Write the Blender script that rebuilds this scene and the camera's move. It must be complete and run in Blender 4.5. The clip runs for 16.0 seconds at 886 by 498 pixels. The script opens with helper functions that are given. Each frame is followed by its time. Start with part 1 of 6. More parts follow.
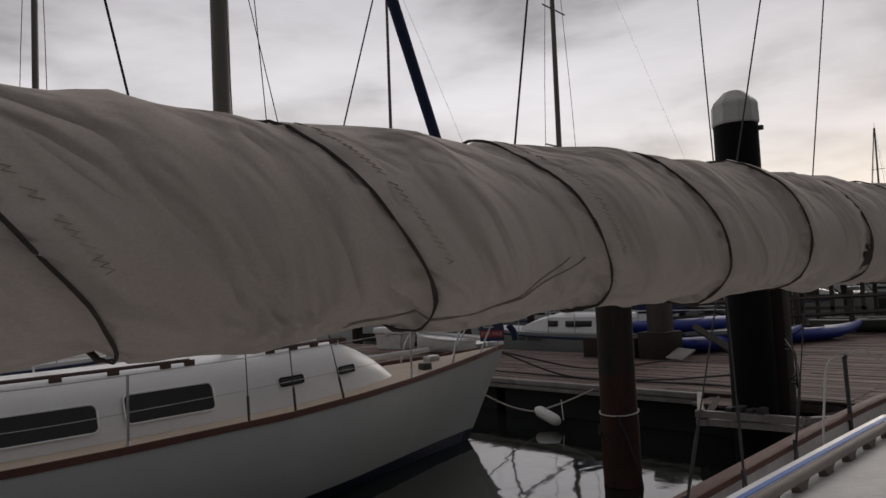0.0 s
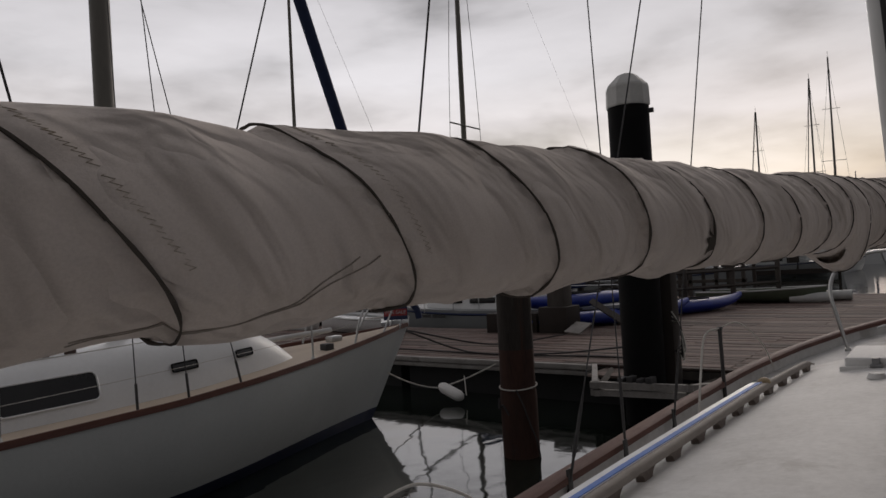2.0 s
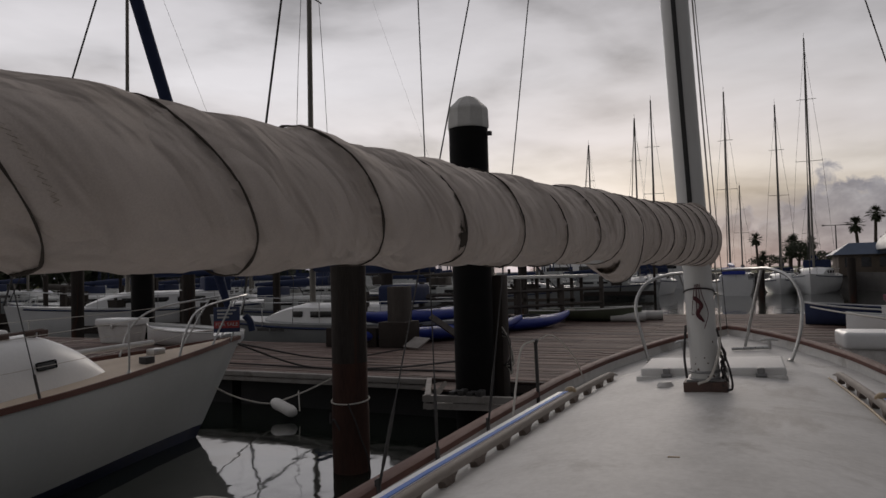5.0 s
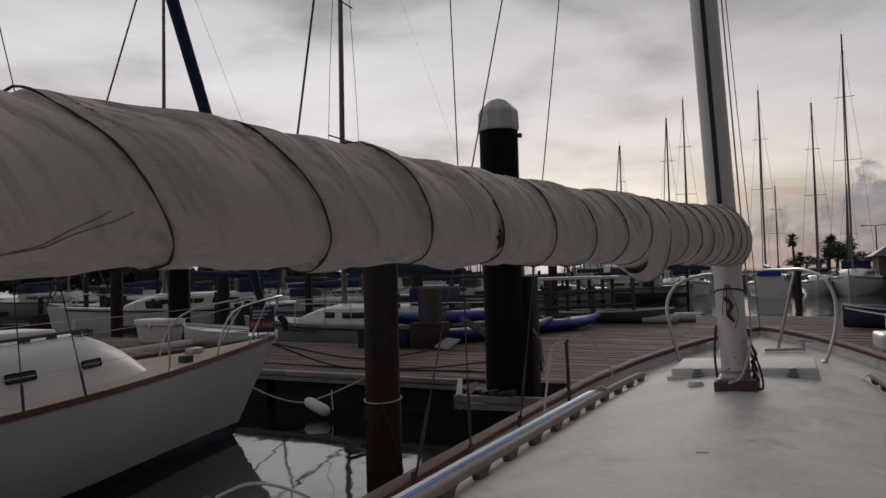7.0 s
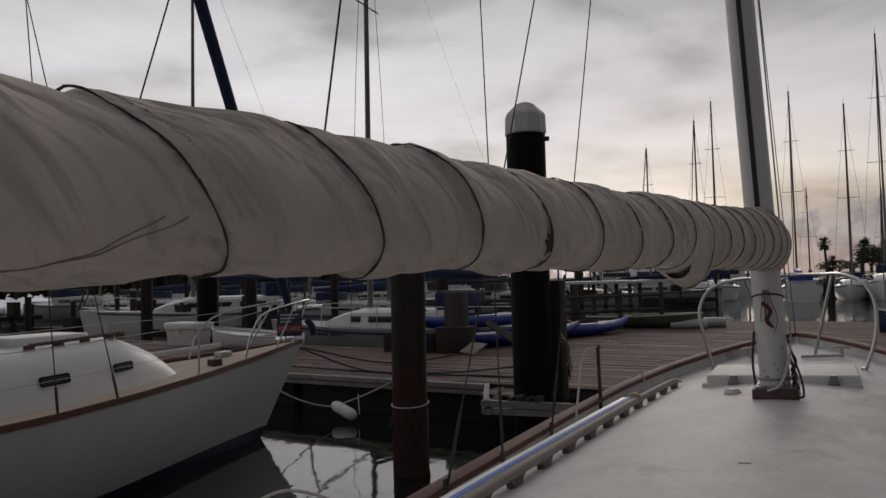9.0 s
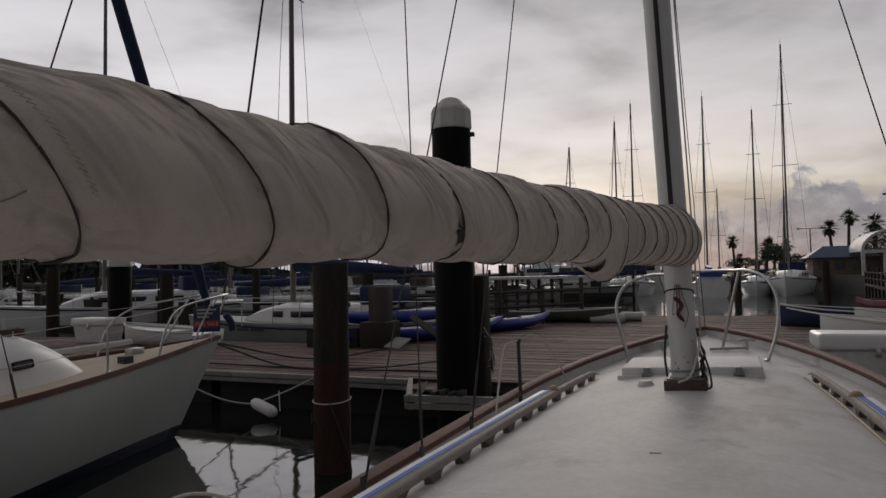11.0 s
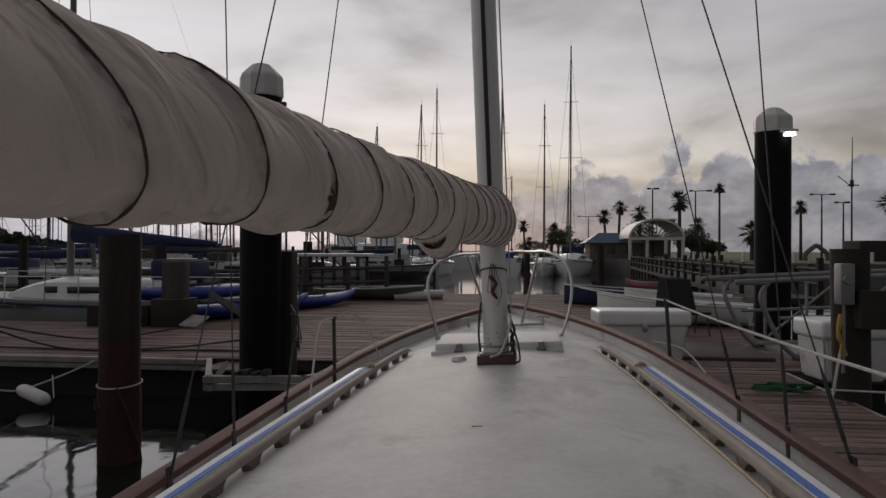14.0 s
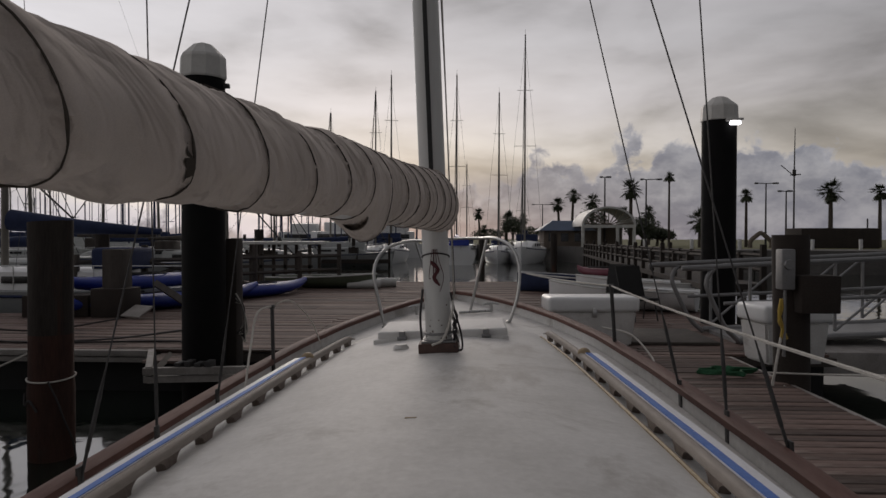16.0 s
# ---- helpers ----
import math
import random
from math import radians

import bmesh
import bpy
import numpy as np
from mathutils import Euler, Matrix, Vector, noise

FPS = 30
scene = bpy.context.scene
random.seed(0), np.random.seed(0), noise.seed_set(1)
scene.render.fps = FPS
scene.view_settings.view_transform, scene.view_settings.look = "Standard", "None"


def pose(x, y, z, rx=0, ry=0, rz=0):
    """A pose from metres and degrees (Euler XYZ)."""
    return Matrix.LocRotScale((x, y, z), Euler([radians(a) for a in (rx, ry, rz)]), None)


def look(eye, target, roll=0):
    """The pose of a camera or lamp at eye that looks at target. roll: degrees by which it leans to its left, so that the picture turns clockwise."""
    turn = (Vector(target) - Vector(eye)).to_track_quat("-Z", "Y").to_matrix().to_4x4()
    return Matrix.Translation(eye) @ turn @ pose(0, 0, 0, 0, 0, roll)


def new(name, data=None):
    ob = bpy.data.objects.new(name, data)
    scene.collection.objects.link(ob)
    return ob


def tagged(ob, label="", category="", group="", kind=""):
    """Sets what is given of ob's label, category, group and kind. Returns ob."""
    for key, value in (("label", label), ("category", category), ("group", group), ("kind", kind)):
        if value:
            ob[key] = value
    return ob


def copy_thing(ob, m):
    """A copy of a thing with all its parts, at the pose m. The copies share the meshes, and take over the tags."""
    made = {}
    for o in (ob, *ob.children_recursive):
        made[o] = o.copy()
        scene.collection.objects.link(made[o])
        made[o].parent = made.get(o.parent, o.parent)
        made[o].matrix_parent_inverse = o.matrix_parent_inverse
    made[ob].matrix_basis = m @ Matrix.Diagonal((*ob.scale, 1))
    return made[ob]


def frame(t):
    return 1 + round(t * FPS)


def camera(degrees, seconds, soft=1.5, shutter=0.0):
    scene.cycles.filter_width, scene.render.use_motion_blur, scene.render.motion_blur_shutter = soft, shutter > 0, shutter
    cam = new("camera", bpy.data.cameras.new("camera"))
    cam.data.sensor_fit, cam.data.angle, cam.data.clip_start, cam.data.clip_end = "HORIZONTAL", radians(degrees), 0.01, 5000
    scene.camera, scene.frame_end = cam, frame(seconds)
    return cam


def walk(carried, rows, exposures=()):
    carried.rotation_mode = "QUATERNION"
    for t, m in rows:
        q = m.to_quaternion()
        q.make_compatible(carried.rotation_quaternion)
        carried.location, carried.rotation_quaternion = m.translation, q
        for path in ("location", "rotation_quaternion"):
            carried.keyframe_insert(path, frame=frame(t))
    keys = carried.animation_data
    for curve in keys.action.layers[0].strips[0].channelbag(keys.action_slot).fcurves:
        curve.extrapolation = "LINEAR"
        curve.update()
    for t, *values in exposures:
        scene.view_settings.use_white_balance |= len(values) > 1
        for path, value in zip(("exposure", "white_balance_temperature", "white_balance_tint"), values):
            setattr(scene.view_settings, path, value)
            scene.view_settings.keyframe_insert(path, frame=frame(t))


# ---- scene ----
cam = camera(66.4, 16.0)
PATH = [
    (0, (0.095, -3.732, 2.176), (-1.311, -2.315, 2.301), -2.5),
    (0.5, (0.089, -3.739, 2.176), (-1.285, -2.289, 2.255), -3.6),
    (1, (0.1, -3.751, 2.177), (-1.253, -2.279, 2.215), -2.3),
    (1.5, (0.117, -3.724, 2.182), (-1.12, -2.153, 2.196), -3.3),
    (2, (0.121, -3.649, 2.187), (-1.085, -2.054, 2.233), -3.2),
    (2.5, (0.131, -3.565, 2.176), (-1.019, -1.93, 2.229), -3.9),
    (3, (0.146, -3.54, 2.175), (-0.862, -1.817, 2.288), -4.1),
    (3.5, (0.154, -3.535, 2.18), (-0.795, -1.778, 2.273), -4.2),
    (4, (0.169, -3.539, 2.17), (-0.713, -1.745, 2.253), -3.4),
    (6.5, (0.245, -3.641, 2.143), (-0.567, -1.815, 2.213), -0.7),
    (7, (0.234, -3.659, 2.146), (-0.666, -1.874, 2.227), -1.5),
    (7.5, (0.227, -3.662, 2.146), (-0.675, -1.879, 2.23), -1.5),
    (8, (0.207, -3.662, 2.152), (-0.79, -1.931, 2.258), -2.0),
    (10.5, (0.191, -3.608, 2.145), (-0.632, -1.787, 2.222), -0.9),
    (11, (0.198, -3.602, 2.144), (-0.57, -1.757, 2.219), -1.2),
    (11.5, (0.201, -3.593, 2.141), (-0.525, -1.731, 2.202), -0.7),
    (12, (0.193, -3.579, 2.143), (-0.502, -1.705, 2.215), 0.1),
    (12.5, (0.175, -3.556, 2.147), (-0.444, -1.655, 2.216), -0.5),
    (13, (0.133, -3.53, 2.138), (-0.297, -1.577, 2.159), 0.0),
    (13.5, (0.096, -3.535, 2.145), (-0.255, -1.566, 2.167), -1.1),
    (14, (0.095, -3.557, 2.138), (-0.119, -1.568, 2.142), 0.2),
    (14.5, (0.149, -3.547, 2.136), (-0.059, -1.557, 2.149), 0.6),
    (15, (0.183, -3.504, 2.131), (-0.046, -1.518, 2.121), 0.2),
    (15.5, (0.188, -3.473, 2.128), (-0.057, -1.488, 2.118), 0.5),
    (16, (0.161, -3.441, 2.123), (0.077, -1.443, 2.092), 0.1),
]
walk(cam, [(t, look(eye, target, roll)) for t, eye, target, roll in PATH],
     exposures=[(0.0, 0.12, 6560, 14.2), (1.5, 0.12, 6560, 14.2), (3.0, 0.02, 6560, 14.2), (8.0, 0.02, 6560, 14.2), (13.0, 0.03, 6560, 14.2), (14.0, 0.07, 6560, 14.2), (16.0, 0.03, 6560, 14.2)])

# ---- world and sun: overcast evening, pale light low ahead, darker cloud overhead ----
world = bpy.data.worlds.new("evening_sky")
scene.world = world
world.use_nodes = True
wt = world.node_tree
for n in list(wt.nodes):
    wt.nodes.remove(n)


class Net:
    """Small helper to wire shader nodes."""

    def __init__(self, tree):
        self.t = tree

    def add(self, kind, **kw):
        n = self.t.nodes.new(kind)
        for k, v in kw.items():
            if k == "noise_type":
                n.noise_type = v
            elif k == "op":
                n.operation = v
            elif k == "blend":
                n.data_type, n.blend_type = "RGBA", v
        return n

    def link(self, a, b):
        self.t.links.new(a, b)

    def put(self, sock, v):
        if isinstance(v, bpy.types.NodeSocket):
            self.link(v, sock)
        else:
            sock.default_value = v

    def math(self, op, a, b=0.0, clamp=False):
        n = self.add("ShaderNodeMath", op=op)
        n.use_clamp = clamp
        self.put(n.inputs[0], a)
        self.put(n.inputs[1], b)
        return n.outputs[0]

    def noise(self, vec, scale, detail=4.0, rough=0.55, dist=0.0):
        n = self.add("ShaderNodeTexNoise")
        self.put(n.inputs["Vector"], vec)
        n.inputs["Scale"].default_value = scale
        n.inputs["Detail"].default_value = detail
        n.inputs["Roughness"].default_value = rough
        n.inputs["Distortion"].default_value = dist
        return n.outputs["Fac"]

    def mapping(self, vec, scale=(1, 1, 1), rot=(0, 0, 0), loc=(0, 0, 0)):
        n = self.add("ShaderNodeMapping")
        self.put(n.inputs["Vector"], vec)
        n.inputs["Scale"].default_value = scale
        n.inputs["Rotation"].default_value = rot
        n.inputs["Location"].default_value = loc
        return n.outputs[0]

    def ramp(self, fac, stops):
        n = self.add("ShaderNodeValToRGB")
        self.put(n.inputs[0], fac)
        e = n.color_ramp.elements
        while len(e) < len(stops):
            e.new(0.5)
        for el, (p, c) in zip(e, stops):
            el.position = p
            el.color = (*c, 1) if not isinstance(c, (int, float)) else (c, c, c, 1)
        return n.outputs[0]

    def mix(self, fac, a, b, blend="MIX"):
        n = self.add("ShaderNodeMix", blend=blend)
        self.put(n.inputs[0], fac)
        for s, v in ((n.inputs[6], a), (n.inputs[7], b)):
            if isinstance(v, (tuple, list)):
                v = (*v, 1) if len(v) == 3 else v
            self.put(s, v)
        return n.outputs[2]


SUN_EL, SUN_ROT = radians(6), radians(-8)
W = Net(wt)
sky = W.add("ShaderNodeTexSky")
sky.sky_type = "NISHITA"
sky.sun_disc = False
sky.sun_elevation, sky.sun_rotation = SUN_EL, SUN_ROT
coord = W.add("ShaderNodeTexCoord").outputs["Generated"]
sep = W.add("ShaderNodeSeparateXYZ")
W.link(coord, sep.inputs[0])
dx, dy, dz = sep.outputs
# broad cloud cover, stretched towards the horizon
flat = W.mapping(coord, scale=(1.0, 1.0, 3.2))
broad = W.noise(flat, 2.6, 4, 0.5, 0.4)
fine = W.noise(flat, 6.5, 6, 0.6, 0.2)
height = W.math("ADD", dz, W.math("MULTIPLY", W.math("SUBTRACT", broad, 0.5), 0.16))
cover = W.ramp(height, [(0.0, (0.46, 0.47, 0.54)), (0.05, (0.60, 0.585, 0.60)), (0.085, (0.79, 0.73, 0.63)), (0.13, (0.82, 0.785, 0.72)), (0.19, (0.74, 0.72, 0.71)),
                        (0.28, (0.64, 0.64, 0.65)), (0.40, (0.53, 0.53, 0.545)), (0.55, (0.48, 0.48, 0.495)), (0.8, (0.46, 0.46, 0.475)), (1.0, (0.46, 0.46, 0.475))])
shade = W.math("ADD", W.math("MULTIPLY", fine, 0.25), W.math("MULTIPLY", broad, 1.0))
cover = W.mix(1.0, cover, W.ramp(shade, [(0.44, 0.52), (0.55, 0.80), (0.65, 1.0), (0.80, 1.16)]), "MULTIPLY")
# the light side lies ahead; the sky behind is duller
cover = W.mix(1.0, cover, W.ramp(W.math("ADD", W.math("ADD", W.math("MULTIPLY", dy, 0.30), W.math("MULTIPLY", dx, -0.40)), 0.5), [(0.0, 0.21), (0.30, 0.31), (0.53, 0.51), (0.80, 0.86), (0.95, 1.04)]), "MULTIPLY")
# heaped cloud bank low on the starboard bow
lump = W.noise(W.mapping(coord, scale=(1.0, 1.0, 0.8)), 15.0, 2, 0.5, 0.0)
curl = W.noise(W.mapping(coord, scale=(1.0, 1.0, 1.1), loc=(0.3, 0.1, 0.0)), 34.0, 5, 0.6, 0.3)
heap = W.math("ADD", W.math("MULTIPLY", W.math("SUBTRACT", lump, 0.50), 0.15), W.math("MULTIPLY", W.math("SUBTRACT", curl, 0.5), 0.085))
reach = W.ramp(W.math("ADD", dx, 0.5), [(0.0, 0.020), (0.42, 0.036), (0.46, 0.076), (0.56, 0.080), (0.63, 0.100), (0.70, 0.128), (0.86, 0.132), (1.0, 0.105)])
top = W.math("ADD", heap, reach)
bank = W.math("MULTIPLY", W.math("SUBTRACT", top, dz), 75.0, True)
puff = W.ramp(W.noise(W.mapping(coord, scale=(1.0, 1.0, 1.5), loc=(0.0, 0.0, 0.35)), 22.0, 6, 0.6, 0.2), [(0.38, 0.0), (0.64, 1.0)])
bank_col = W.mix(puff, (0.165, 0.177, 0.215), (0.30, 0.308, 0.333))
rim = W.ramp(W.math("MULTIPLY", W.math("SUBTRACT", top, dz), 18.0, True), [(0.0, 1.35), (0.35, 1.0), (1.0, 0.95)])
cover = W.mix(W.math("MULTIPLY", bank, 0.93), cover, W.mix(1.0, bank_col, rim, "MULTIPLY"))
total = W.mix(0.972, sky.outputs[0], W.mix(1.0, cover, (10.0, 10.0, 10.0), "MULTIPLY"))
bg = W.add("ShaderNodeBackground")
W.link(total, bg.inputs[0])
bg.inputs[1].default_value = 0.1
out = W.add("ShaderNodeOutputWorld")
W.link(bg.outputs[0], out.inputs[0])

sun = new("sun", bpy.data.lights.new("sun", "SUN"))
sun.data.energy, sun.data.angle, sun.data.color = 0.5, radians(25), (1.0, 0.92, 0.82)
sun.matrix_world = look((0, 0, 50), (0 - 50 * math.cos(SUN_EL) * math.sin(-SUN_ROT) * -1, -50 * math.cos(SUN_EL), 50 - 50 * math.sin(radians(18))))


# ---- materials ----
def material(name, base, second=None, rough=0.6, metal=0.0, scale=6.0, fine=60.0, bump=0.15, stain=None, stain_at=0.62,
             stretch=(1, 1, 1), vary=0.0, spec=0.5, island=False, wrinkle=0.0):
    """Procedural surface: two scales of colour variation, optional stains, fine relief; vary: difference from piece to piece."""
    m = bpy.data.materials.new(name)
    m.use_nodes = True
    t = Net(m.node_tree)
    b = m.node_tree.nodes["Principled BSDF"]
    c = t.add("ShaderNodeTexCoord").outputs["Object"]
    v = t.mapping(c, scale=stretch)
    second = second or tuple(x * 0.72 for x in base)
    big = t.noise(v, scale, 5, 0.6, 0.2)
    small = t.noise(v, fine, 4, 0.65)
    mixf = t.math("ADD", t.math("MULTIPLY", big, 0.65), t.math("MULTIPLY", small, 0.35))
    col = t.mix(t.ramp(mixf, [(0.36, 0.0), (0.66, 1.0)]), base, second)
    if stain:
        s = t.noise(t.mapping(c, scale=stretch, loc=(3.1, 1.7, 0.4)), scale * 0.7, 6, 0.68, 0.5)
        col = t.mix(t.ramp(s, [(stain_at, 0.0), (stain_at + 0.12, 0.85)]), col, stain)
    if vary:
        r = t.add("ShaderNodeNewGeometry").outputs["Random Per Island"] if island else t.add("ShaderNodeObjectInfo").outputs["Random"]
        col = t.mix(1.0, col, t.ramp(r, [(0.0, 1.0 - vary), (1.0, 1.0 + vary)]), "MULTIPLY")
    t.link(col, b.inputs["Base Color"])
    t.link(t.math("ADD", t.math("MULTIPLY", small, 0.25), rough - 0.12, True), b.inputs["Roughness"])
    b.inputs["Metallic"].default_value = metal
    b.inputs["Specular IOR Level"].default_value = spec
    if bump:
        n = t.add("ShaderNodeBump")
        n.inputs["Strength"].default_value = bump
        n.inputs["Distance"].default_value = 0.01
        relief = t.math("ADD", big, t.math("MULTIPLY", small, 0.5))
        if wrinkle:
            slant = t.mapping(c, rot=(0.85, 0.0, 0.0))
            soft = t.noise(t.mapping(slant, scale=(1.0, 0.30, 1.0)), 15.0, 3, 0.5, 0.5)
            crease = t.math("ABSOLUTE", t.math("SUBTRACT", t.noise(t.mapping(slant, scale=(1.0, 0.25, 1.0), loc=(0.7, 0.3, 0.2)), 11.0, 3, 0.5, 0.4), 0.5))
            relief = t.math("ADD", t.math("MULTIPLY", relief, 0.08), t.math("ADD", t.math("MULTIPLY", soft, wrinkle), t.math("MULTIPLY", crease, wrinkle * 1.6)))
        t.link(relief, n.inputs["Height"])
        t.link(n.outputs[0], b.inputs["Normal"])
    return m


